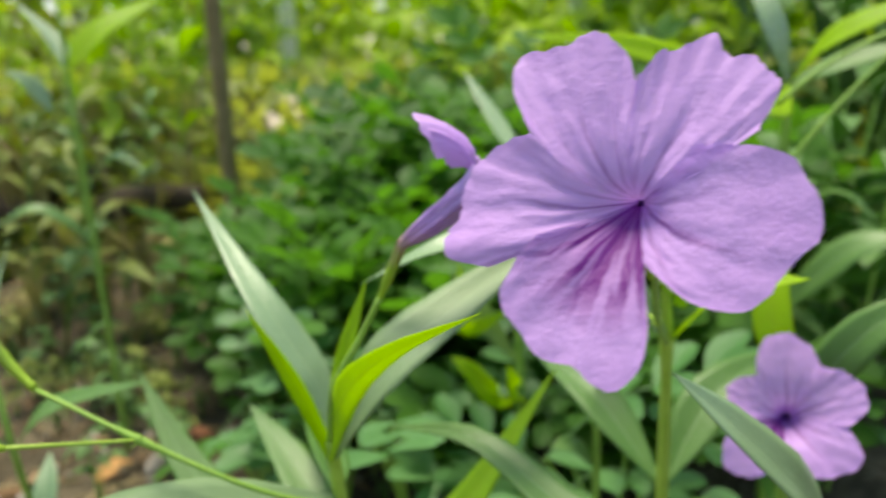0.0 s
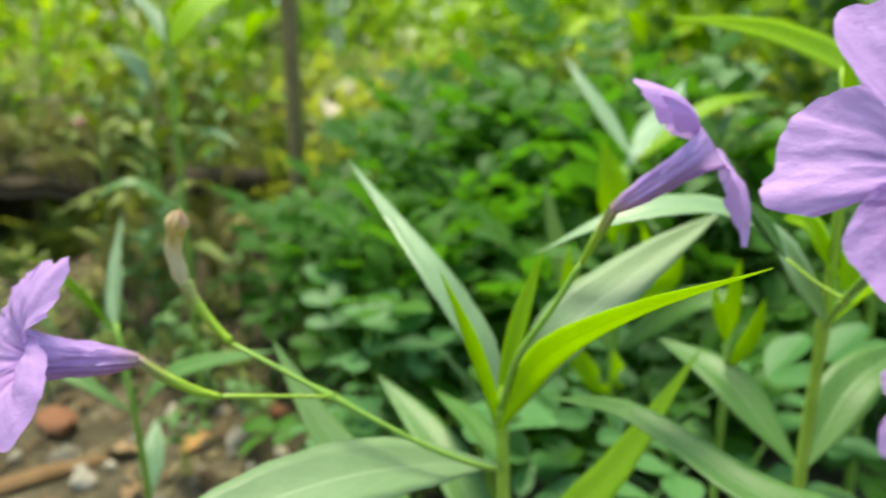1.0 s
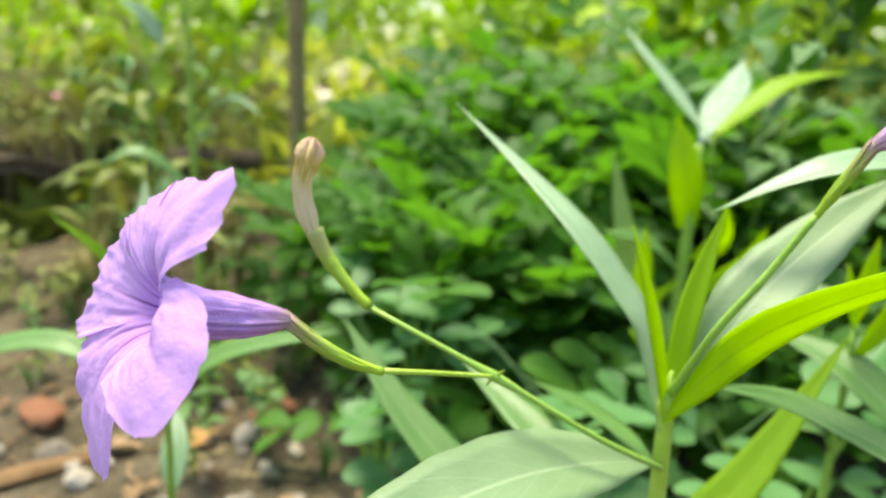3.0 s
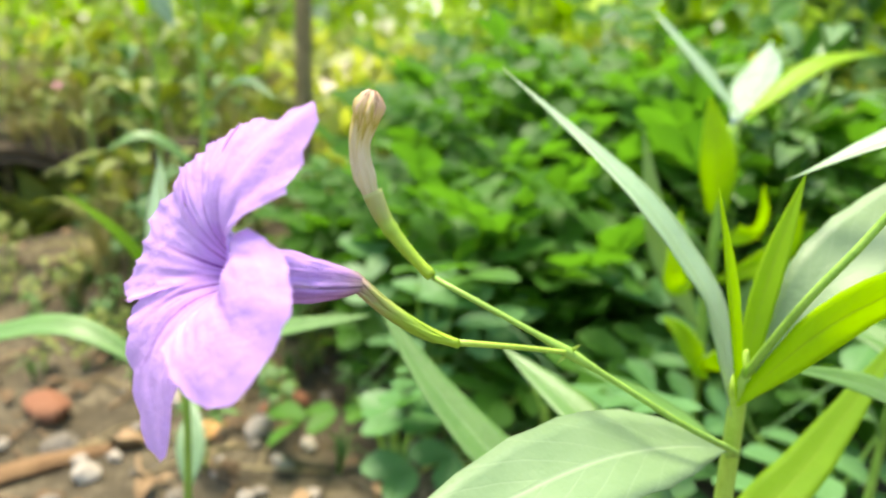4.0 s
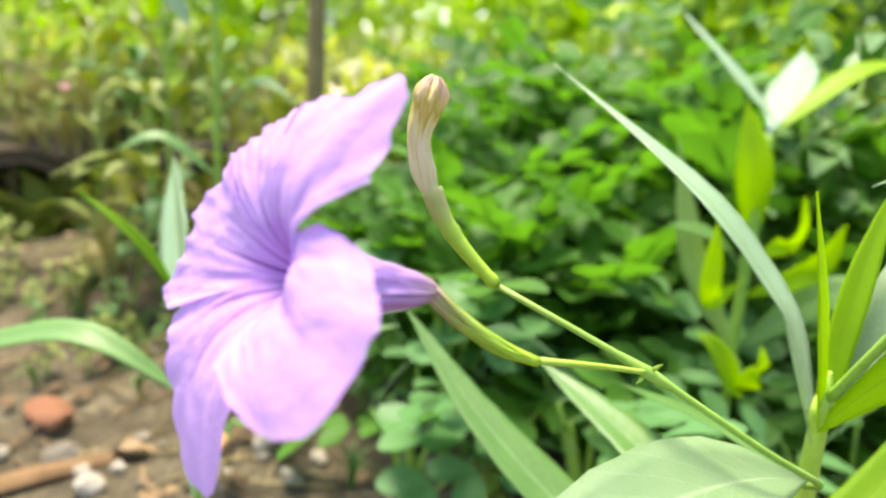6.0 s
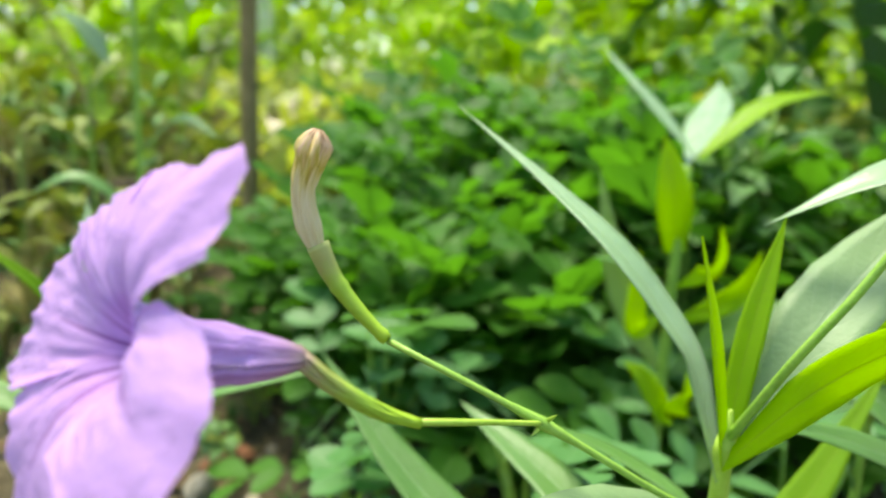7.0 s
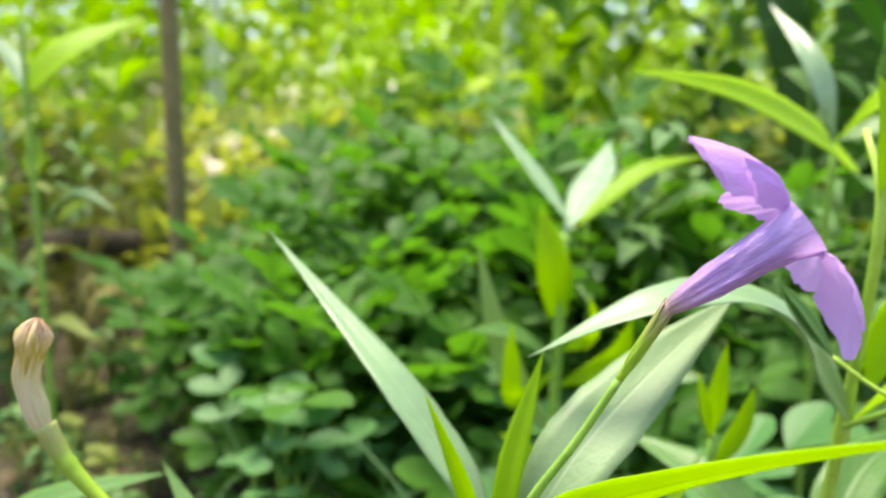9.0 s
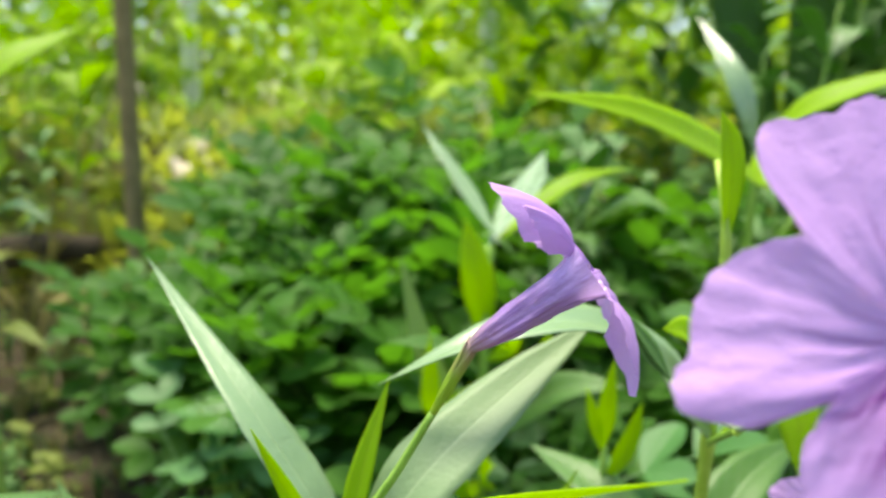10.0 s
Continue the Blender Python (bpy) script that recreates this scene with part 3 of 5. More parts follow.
leaf(plant_a, [(0.0320, 0.2560, 0.1500), (-0.0066, 0.2777, 0.1671), (-0.0388, 0.3017, 0.1883), (-0.0651, 0.3279, 0.2130)], 0.0080, (0.4, -0.6, 0.65), LEAF)
part("stem_tip", tube("stem_tip", [FAN - V(0, 0, 0.001), FAN + V(0.0002, 0.0002, 0.003), FAN + V(0.0004, 0.0004, 0.006)], 0.0019, 0.0004, SHOOT, 8, 8), plant_a)
BN = V(-0.0162, 0.2262, 0.2395)
BUDJ = V(-0.0435, 0.2290, 0.2528)
PC = V(-0.0385, 0.2067, 0.2486)
stem(plant_a, [(0.0290, 0.252, 0.204), (0.0240, 0.2380, 0.2130), (0.0078, 0.2300, 0.2240), BN, BUDJ], 0.00085, 0.0006, "peduncle", STEM, knots=((0.75, 0.9),))
stem(plant_a, [BN, (-0.0271, 0.2157, 0.2445), PC], 0.00045, 0.0006, "pedicel", SHOOT, n=8)
for o in ((0.0012, -0.0012, 0.0016), (-0.0014, -0.0008, -0.0012)):
    part("bract", blade("bract", [BN, BN + V(*o) * 0.7, BN + V(*o) * 1.5], 0.0004, (0, -0.8, 0.5), SHOOT, n=6, across=2), plant_a, "tiny pale green bract")
flower(plant_a, (-0.0540, 0.2005, 0.2602), (-0.0764, 0.1861, 0.2670), (-0.747, -0.562, 0.355), (0, 0, 1),
       [(43, 105, (19.5, 22, 24.4, 28.0, 24.6, 22.3, 21.6, 20.8, 20.5), (-5, -6, -6, -5, -4.1)),
        (103, 143, (20.6, 19.3, 18.0, 16.7, 17.2), (-4.2, -2.3, -0.3)),
        (140, 222, (17.2, 15.5, 16.0, 15.7, 14.3, 14.3, 15.2, 17.0, 14.0), (-0.3, 0.6, 1.8)),
        (219, 291, (12, 15, 15.4, 18.4, 21.3, 26, 27.2, 25.5, 15), (1.1, 0.8, -2, -5.4, -3)),
        (-64, 44, (12, 16.5, 22, 23.5, 22.5, 21.5, 18.5, 14.3, 10.8), (1, -2, -5.5, -6.5, -3))], 3, PC, mouth=0.0054, slim=1.2, sag=0.0017)
part("bud_calyx", tube("bud_calyx", [BUDJ, (-0.0490, 0.2304, 0.2580), (-0.0532, 0.2314, 0.2632), (-0.0558, 0.2320, 0.2684)], 0.0010, 0.0020, BUD_CALYX, 20, 12, ((0.05, 0.2), (0.55, 0.12), (0.62, -0.06))), plant_a, "green calyx of the withered bud")
part("withered_bud", bud_mesh([(-0.0540, 0.2316, 0.2648), (-0.0566, 0.2321, 0.2695), (-0.0584, 0.2325, 0.2770), (-0.0572, 0.2328, 0.2830), (-0.0560, 0.2329, 0.2876)]), plant_a, "withered cream and brown flower bud")
F2CAL = V(0.0478, 0.2312, 0.2765)
stem(plant_a, [(0.0285, 0.2505, 0.2240), (0.0330, 0.2370, 0.2480), (0.0407, 0.2335, 0.2625), F2CAL], 0.0011, 0.0008, "peduncle")
flower(plant_a, (0.0540, 0.2273, 0.2909), (0.0783, 0.2215, 0.3096), (0.786, -0.175, 0.593), (0, 0, 1),
       [(62, 90, (11, 18, 22.5, 24, 22, 18, 11), (-9, -11, -11, -9)), (97, 115, (8, 13, 16.5, 18, 15, 13, 8), (-6, -7, -7, -6)),
        (224, 274, (10, 15, 19, 20, 23, 20, 12), (-3, -6, -7.5, -11, -8)), (-78, -8, (11, 17, 19, 18, 12), (-4, -8, -4)), (4, 50, (11, 15, 17, 15, 11), (-6, -11, -7))], 5, F2CAL, mouth=0.0060, depth=0.0075, flare=0.0062)

# the plant with the large flower that faces the way
plant_b = rooted((0.145, 0.305, 0.033), PLANT_LABEL)
stem(plant_b, [(0.145, 0.305, -0.005), (0.141, 0.3006, 0.177), (0.1363, 0.290, 0.2385), (0.128, 0.275, 0.300), (0.1291, 0.2865, 0.3227)], 0.0027, 0.0009, mat=SHOOT, knots=((0.5, 0.35), (0.72, 0.35)))
leaf(plant_b, [(0.1348, 0.2862, 0.2436), (0.1137, 0.2799, 0.2690), (0.0905, 0.2712, 0.2823), (0.0637, 0.2633, 0.2814), (0.0376, 0.2646, 0.2692)], 0.0088, (-0.2, -0.65, 0.70), WAXY, "broad pale leaf arching over", widest=0.34, base=0.25, turned=(-0.1, -0.22, 0.97), n=26)
stem(plant_b, [(0.1363, 0.290, 0.2385), (0.122, 0.250, 0.262), (0.107, 0.200, 0.292)], 0.0010, 0.0008, "peduncle")
flower(plant_b, (0.1010, 0.1900, 0.2990), (0.0895, 0.1589, 0.3094), (-0.12, -0.86, 0.50), (0, 0, 1),
       [(80, 127, (23, 29, 31.7, 32, 30.8, 32, 32, 28.5, 19.4), (0.6, 0.2, -0.4, -2, 0)), (37.5, 81, (26, 31.8, 33.8, 34.4, 33.2, 35.2, 31.6, 29, 25), (0.2, -0.6, 0.4)),
        (-63, 47, (6.8, 11, 18.5, 22, 24.6, 28.7, 28.6, 24.5, 18), (0, -0.6, -1.0, 0)), (188, 298, (11, 15, 18.3, 18.8, 19.9, 19.5, 21.8, 18, 7), (0.8, 0.2, 0)),
        (127, 194, (19.2, 21.4, 22.8, 23.5, 23.2, 22.7, 24.0, 24.0, 18), (0.3, -4, -6, -6, -4))], 8, (0.107, 0.202, 0.290), r0=0.0005, mouth=0.0015, depth=0.0100, flare=0.0048, shift=(0.0055, 0.0083), marked=True)
leaf(plant_a, [(0.0340, 0.2570, 0.1150), (0.0438, 0.2779, 0.1500), (0.0724, 0.2907, 0.1830), (0.1013, 0.3033, 0.2242)], 0.0080, (-0.6, -0.5, 0.5), OLIVE)

# the plant with the low flower
plant_c = rooted((0.200, 0.335, 0.033), PLANT_LABEL)
stem(plant_c, [(0.200, 0.335, -0.005), (0.196, 0.325, 0.10), (0.19, 0.31, 0.20)], 0.003, 0.0022)
flower(plant_c, (0.186, 0.300, 0.2080), (0.1751, 0.2793, 0.2166), (-0.25, -0.80, 0.45), (0, 0, 1),
       [(62, 128, (20, 25, 28, 26, 18), (0, -0.5, 0.5)), (126, 190, (16, 19, 21, 19, 15), (0, -2, 0)), (188, 264, (15, 22, 27, 23, 16), (0.5, -0.5, 0)),
        (262, 358, (16, 19, 22, 24, 17), (0, -1, 0)), (-4, 64, (17, 23, 25, 23, 20), (0, -0.5, 0))], 12, (0.190, 0.308, 0.201), r0=0.0020, depth=0.0130, flare=0.0062, marked=True)

# the plant behind, with a glossy leaf paled for sky glare
plant_d = rooted((0.105, 0.475, 0.033), PLANT_LABEL)
DN = V(0.1000, 0.4695, 0.2646)
stem(plant_d, [(0.105, 0.475, -0.005), (0.100, 0.470, 0.15), DN], 0.0034, 0.0026)
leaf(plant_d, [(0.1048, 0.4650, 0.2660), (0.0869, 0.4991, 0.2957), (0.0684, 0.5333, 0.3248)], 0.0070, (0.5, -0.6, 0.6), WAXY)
leaf(plant_d, [DN, (0.128, 0.515, 0.288), (0.1515, 0.5618, 0.3103)], 0.0125, (-0.535, -0.434, 0.724), SHINE, "broad glossy leaf, paled for sky glare", tip=1.5, widest=0.46)
leaf(plant_d, [(0.0985, 0.4690, 0.2200), (0.0930, 0.4640, 0.2500), (0.0860, 0.4660, 0.2790)], 0.0092, (-0.2, -0.55, 0.8), YOUNG, "broad yellow-green upright leaf", widest=0.42, base=0.55, tip=1.0)
leaf(plant_d, [(0.1040, 0.4740, 0.2650), (0.1466, 0.4884, 0.2957), (0.1855, 0.4973, 0.3046)], 0.0075, (-0.2, -0.3, 0.9), YOUNG)

# ---- post ----
post = new("wooden_stake", tube("stake", [(-0.2012, 0.8716, 0.02), (-0.2012, 0.8690, 0.25), (-0.2003, 0.8656, 0.40), (-0.199, 0.863, 0.75)], 0.0098, 0.0085, rough_material("brown_stake_wood", [(0.3, (0.15, 0.115, 0.045)), (0.7, (0.34, 0.265, 0.125))], 30.0, 0.9, 0.6, 0.003), 20, 10))
tagged(post, "weathered brown wooden stake standing in the undergrowth", "stake")


# ---- more leaves of the near plants ----
NODE_B = V(0.1363, 0.290, 0.2385)
TOP_B = V(0.1280, 0.275, 0.300)
leaf(plant_b, [TOP_B, (0.1270, 0.275, 0.325), (0.1240, 0.277, 0.3360)], 0.0030, (-0.3, -0.9, 0.2), YOUNG, fold=0.4)
leaf(plant_b, [NODE_B, (0.150, 0.275, 0.262), (0.168, 0.262, 0.270)], 0.0080, (0.3, -0.4, 0.9), YOUNG)
leaf(plant_b, [(0.141, 0.3006, 0.177), (0.120, 0.330, 0.200), (0.100, 0.360, 0.205)], 0.009, (0.1, -0.6, 0.8))
leaf(plant_b, [(0.141, 0.3006, 0.177), (0.165, 0.320, 0.205), (0.200, 0.340, 0.215)], 0.010, (-0.2, -0.6, 0.8))
# the side branch of the big flower's stalk, with a spent calyx
JOINT = V(0.122, 0.250, 0.262)
BEND = V(0.1088, 0.2591, 0.2707)
part("knot", tube("knot", [JOINT - V(0.0008, 0, 0.0012), JOINT, JOINT + V(0.0006, 0, 0.0012)], 0.0010, 0.0009, SHOOT, 6, 8, ((0.5, 0.6),)), plant_b, "pale swollen joint")
stem(plant_b, [JOINT, (JOINT + BEND) / 2 + V(0, 0, -0.0008), BEND], 0.0006, 0.0005, "side_branch", SHOOT, n=10)
for o in (-0.0006, 0.0007):
    part("spent_calyx", blade("spent_calyx", [BEND, V(0.1022, 0.2622, 0.2794) + V(o, 0, o), V(0.0964, 0.2652, 0.2876) + V(o * 0.5, 0, 0)], 0.0017, (0.3, -0.9, 0.2), LEAF, n=10, across=4, fold=0.5), plant_b, "dark green spent calyx")
leaf(plant_b, [(0.1378, 0.2840, 0.2540), (0.1437, 0.2836, 0.2727), (0.1490, 0.2817, 0.2881)], 0.0060, (-0.3, -0.9, 0.3), YOUNG, base=0.3)
leaf(plant_b, [(0.1359, 0.2848, 0.2578), (0.1227, 0.2790, 0.2758), (0.1129, 0.2754, 0.2791)], 0.0048, (0.2, -0.7, 0.6), YOUNG, base=0.3)
# the broad leaf that reaches across the low flower
leaf(plant_c, [(0.1960, 0.322, 0.130), (0.1770, 0.2528, 0.1888), (0.1596, 0.2288, 0.2173), (0.1451, 0.2175, 0.2353), (0.1287, 0.2111, 0.2524), (0.1145, 0.2088, 0.2655)], 0.0095, (0.55, -0.50, 0.66), WAXY, "broad pale-veined grey-green leaf")
leaf(plant_c, [(0.19, 0.31, 0.20), (0.205, 0.300, 0.235), (0.225, 0.295, 0.255)], 0.008, (0.1, -0.6, 0.8))
leaf(plant_c, [(0.19, 0.31, 0.20), (0.185, 0.325, 0.240), (0.195, 0.345, 0.270)], 0.007, (-0.3, -0.8, 0.4), YOUNG)
leaf(plant_c, [(0.196, 0.325, 0.10), (0.170, 0.315, 0.150), (0.140, 0.300, 0.165)], 0.009, (0.0, -0.5, 0.9))
# a low leaf of the first plant, reaching forward
leaf(plant_b, [(0.1410, 0.3000, 0.1500), (0.1281, 0.2330, 0.2000), (0.1000, 0.2356, 0.2092), (0.0720, 0.2683, 0.2152), (0.0440, 0.2662, 0.2214)], 0.0070, (0.1, -0.4, 0.9))

plant_h = rooted((0.126, 0.345, 0.033), "slender yellow-green young shoot with narrow leaves")
stem(plant_h, [(0.126, 0.345, 0.02), (0.124, 0.340, 0.15), (0.1215, 0.336, 0.215)], 0.0020, 0.0013)
leaf(plant_h, [(0.1215, 0.336, 0.215), (0.1205, 0.333, 0.232), (0.1215, 0.332, 0.2500)], 0.0034, (-0.2, -0.95, 0.1), YOUNG)
leaf(plant_h, [(0.1215, 0.336, 0.212), (0.1150, 0.332, 0.228), (0.1120, 0.331, 0.240)], 0.0030, (0.2, -0.7, 0.5), YOUNG)
leaf(plant_h, [(0.1225, 0.337, 0.200), (0.1290, 0.332, 0.218), (0.1320, 0.330, 0.235)], 0.0034, (-0.2, -0.7, 0.5), YOUNG)
leaf(plant_h, [(0.1240, 0.340, 0.160), (0.1130, 0.332, 0.176), (0.1020, 0.327, 0.178)], 0.0045, (0.1, -0.5, 0.8))

# a whorl further back, with a pale upright leaf
plant_e = rooted((0.268, 0.500, 0.033), PLANT_LABEL)
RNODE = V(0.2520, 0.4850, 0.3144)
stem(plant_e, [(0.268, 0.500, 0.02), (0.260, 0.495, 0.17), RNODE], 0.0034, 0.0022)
leaf(plant_e, [RNODE, (0.2400, 0.4930, 0.3554), (0.2337, 0.5351, 0.3929)], 0.0066, (-0.3, -0.6, 0.72), SHINE, "upright glossy leaf, paled for sky glare")
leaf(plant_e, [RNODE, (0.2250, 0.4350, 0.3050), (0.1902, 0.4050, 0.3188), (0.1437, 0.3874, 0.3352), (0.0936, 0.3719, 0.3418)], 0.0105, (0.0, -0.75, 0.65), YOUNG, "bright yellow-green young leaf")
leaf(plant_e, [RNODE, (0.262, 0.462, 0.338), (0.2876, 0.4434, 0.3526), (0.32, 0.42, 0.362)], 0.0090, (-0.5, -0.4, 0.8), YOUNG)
leaf(plant_e, [RNODE, (0.275, 0.470, 0.326), (0.31, 0.455, 0.338)], 0.0080, (-0.3, -0.5, 0.8))
leaf(plant_e, [(0.260, 0.495, 0.17), (0.225, 0.475, 0.22), (0.19, 0.455, 0.23)], 0.011, (0.1, -0.5, 0.9))
leaf(plant_e, [(0.260, 0.495, 0.17), (0.295, 0.475, 0.22), (0.33, 0.455, 0.23)], 0.011, (0.1, -0.5, 0.9))
leaf(plant_e, [(0.2086, 0.5474, 0.0987), (0.225, 0.525, 0.135), (0.245, 0.5038, 0.1586)], 0.018, (-0.3, -0.6, 0.7))
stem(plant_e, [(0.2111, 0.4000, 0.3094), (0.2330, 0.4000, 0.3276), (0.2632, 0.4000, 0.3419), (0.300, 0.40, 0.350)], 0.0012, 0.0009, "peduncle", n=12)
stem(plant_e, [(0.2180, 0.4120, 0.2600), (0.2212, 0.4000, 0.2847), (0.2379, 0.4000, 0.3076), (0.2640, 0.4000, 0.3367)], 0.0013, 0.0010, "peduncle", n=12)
# more leaves of the pale-leaved plant
leaf(plant_d, [(0.100, 0.470, 0.15), (0.07, 0.46, 0.20), (0.052, 0.455, 0.262)], 0.007, (-0.3, -0.7, 0.6), PALE_GREEN)
leaf(plant_d, [(0.100, 0.470, 0.15), (0.135, 0.45, 0.19), (0.165, 0.43, 0.20)], 0.010, (0.0, -0.6, 0.8))
leaf(plant_d, [(0.102, 0.471, 0.19), (0.075, 0.45, 0.215), (0.045, 0.43, 0.225)], 0.006, (0.2, -0.5, 0.8))
leaf(plant_d, [(0.100, 0.470, 0.190), (0.0700, 0.4300, 0.1900), (0.0660, 0.4240, 0.2120), (0.0650, 0.4230, 0.2300)], 0.0050, (-0.2, -0.9, 0.2), YOUNG)
leaf(plant_d, [(0.100, 0.470, 0.130), (0.0850, 0.4250, 0.1500), (0.0700, 0.4150, 0.1720), (0.0600, 0.4150, 0.1800)], 0.0060, (-0.1, -0.7, 0.6), YOUNG)
leaf(plant_d, [(0.100, 0.470, 0.130), (0.0950, 0.4250, 0.1550), (0.0900, 0.4150, 0.1750)], 0.0060, (0.1, -0.7, 0.6), YOUNG)
leaf(plant_d, [(0.100, 0.470, 0.200), (0.1080, 0.4400, 0.2200), (0.1020, 0.4250, 0.2420)], 0.0050, (0.1, -0.8, 0.5), YOUNG)
leaf(plant_d, [(0.100, 0.470, 0.180), (0.1200, 0.4400, 0.2050), (0.1250, 0.4300, 0.2300)], 0.0060, (-0.2, -0.8, 0.5), YOUNG)

# the small plant over bare soil
plant_f = rooted((-0.165, 0.400, 0.033), "slender young plant with long narrow green leaves in bare soil")
N4 = V(-0.1420, 0.3530, 0.1619)
stem(plant_f, [(-0.165, 0.400, 0.025), (-0.152, 0.375, 0.10), N4, (-0.1500, 0.3600, 0.205)], 0.0020, 0.0013)
leaf(plant_f, [N4, (-0.185, 0.356, 0.185), (-0.2286, 0.3624, 0.1760), (-0.265, 0.370, 0.165)], 0.0060, (0.0, -0.4, 0.9))
leaf(plant_f, [N4, (-0.115, 0.346, 0.188), (-0.0675, 0.3409, 0.2021)], 0.0060, (0.0, -0.4, 0.9))
leaf(plant_f, [(-0.1500, 0.3600, 0.200), (-0.163, 0.390, 0.22), (-0.1794, 0.4321, 0.2425)], 0.0120, (-0.45, -0.8, 0.1), WAXY)
leaf(plant_f, [(-0.1500, 0.3600, 0.200), (-0.162, 0.352, 0.224), (-0.1800, 0.3472, 0.2420)], 0.0022, (0.4, -0.6, 0.6), OLIVE)
leaf(plant_f, [(-0.152, 0.375, 0.10), (-0.155, 0.390, 0.118), (-0.1600, 0.4064, 0.1300)], 0.0065, (0.1, -0.8, 0.5), WAXY)

# the plant at the near corner of the beds, tall, with broad young leaves
plant_g = rooted((-0.208, 0.575, 0.033), PLANT_LABEL)
L5N = V(-0.2013, 0.5587, 0.3295)
stem(plant_g, [(-0.208, 0.575, 0.02), (-0.205, 0.568, 0.18), L5N, (-0.200, 0.556, 0.37)], 0.0024, 0.0012)
leaf(plant_g, [L5N, (-0.1816, 0.5744, 0.3557), (-0.1486, 0.6088, 0.3808)], 0.0140, (-0.35, -0.75, 0.5), YOUNG, "broad bright yellow-green leaf", base=0.15)
leaf(plant_g, [L5N, (-0.2148, 0.5718, 0.3508), (-0.2430, 0.5780, 0.3778)], 0.0065, (0.5, -0.4, 0.75), WAXY, "arching pale leaf")
leaf(plant_g, [(-0.2184, 0.5636, 0.3014), (-0.2309, 0.5632, 0.3210), (-0.2438, 0.5551, 0.3309)], 0.0065, (0.2, -0.6, 0.75), WAXY)
leaf(plant_g, [(-0.200, 0.556, 0.37), (-0.198, 0.553, 0.40), (-0.205, 0.548, 0.44)], 0.0060, (0.3, -0.9, 0.2), YOUNG)
leaf(plant_g, [(-0.203, 0.564, 0.25), (-0.175, 0.555, 0.272), (-0.150, 0.545, 0.262)], 0.0055, (0, -0.4, 0.9))
leaf(plant_g, [(-0.204, 0.566, 0.21), (-0.236, 0.556, 0.235), (-0.262, 0.546, 0.225)], 0.0055, (0, -0.4, 0.9))


# ---- shrub of small rounded leaflets ----
def leaflet_into(verts, faces, uvs, foot, along, up, length, half):
    side = unit(np.cross(along, up))
    up = np.cross(side, along)
    n, m = 6, 4
    b = len(verts)
    for i in range(n + 1):
        v = i / n
        w = half * max(0.04, math.sin(math.pi * min(1, v * 0.92 + 0.04) ** 1.25)) ** 0.75
        for k in range(m + 1):
            q = 2 * k / m - 1
            verts.append(foot + along * length * v + side * w * q + up * (0.22 * w * abs(q) - 0.12 * length * v * v))
            uvs.append((0.5 + 0.5 * q, v))
    for i in range(n):
        for k in range(m):
            a = b + i * (m + 1) + k
            faces.append((a, a + 1, a + m + 2, a + m + 1))


def spray_mesh(rng, pairs=3, size=0.024, mat=None):
    """A leaf of a few pairs of leaflets along a drooping stalk, growing along +x, upper side up."""
    verts, faces, uvs = [], [], []
    ln = size * (0.9 + 0.75 * pairs)
    c = spline([(0, 0, 0), (ln * 0.5, rng.uniform(-0.1, 0.1) * ln, 0.10 * ln), (ln, rng.uniform(-0.15, 0.15) * ln, -0.02 * ln)], 12)
    r = 0.0006
    for i, p in enumerate(c):
        for k in range(4):
            a = math.pi * k / 2
            verts.append(p + np.array((0, math.cos(a) * r, math.sin(a) * r)))
            uvs.append((0.5, i / 12))
    for i in range(12):
        for k in range(4):
            faces.append((i * 4 + k, i * 4 + (k + 1) % 4, (i + 1) * 4 + (k + 1) % 4, (i + 1) * 4 + k))
    for j in range(pairs):
        s = (j + 1) / pairs
        at = c[min(12, int(round(12 * (0.25 + 0.75 * s))))]
        for sgn in (-1, 1):
            a = radians(62 - 26 * s + rng.uniform(-8, 8)) * sgn
            along = unit(np.array((math.cos(a), math.sin(a), rng.uniform(-0.15, 0.2))))
            up = unit(np.array((rng.uniform(-0.25, 0.25), rng.uniform(-0.25, 0.25) - 0.2 * sgn, 1)))
            k = size * (0.72 + 0.4 * s) * rng.uniform(0.9, 1.1)
            leaflet_into(verts, faces, uvs, at, along, up, k, k * 0.34)
    return mesh_of("leaf", verts, faces, mat or SHRUB, uvs)


def branchlet_mesh(rng, size, mat, sprays=4):
    """A short leafy twig: leaves of paired leaflets set alternately along it, growing along +x."""
    P, F, U = [], [], []
    ln = size * 1.9
    for j in range(sprays):
        me = spray_mesh(rng, rng.choice((2, 3, 3)), size * rng.uniform(0.85, 1.1), mat)
        turn = 0.0 if j == sprays - 1 else (0.85 if j % 2 else -0.85) * rng.uniform(0.7, 1.2)
        m = Matrix.Translation((ln * (j + 0.4) / sprays, 0, 0.004 * j)) @ Matrix.Rotation(turn, 4, "Z") @ Matrix.Rotation(rng.uniform(-0.5, 0.25), 4, "Y") @ Matrix.Rotation(rng.uniform(-0.5, 0.5), 4, "X")
        b = len(P)
        P += [m @ v.co for v in me.vertices]
        uv = [None] * len(me.vertices)
        for lp in me.loops:
            uv[lp.vertex_index] = tuple(me.uv_layers[0].data[lp.index].uv)
        U += uv
        F += [tuple(b + i for i in p.vertices) for p in me.polygons]
        bpy.data.meshes.remove(me)
    return mesh_of("leaf", P, F, mat, U)


SPRAYS = [branchlet_mesh(random.Random(20 + k), 0.025 + 0.002 * (k % 3), SHRUB) for k in range(8)]


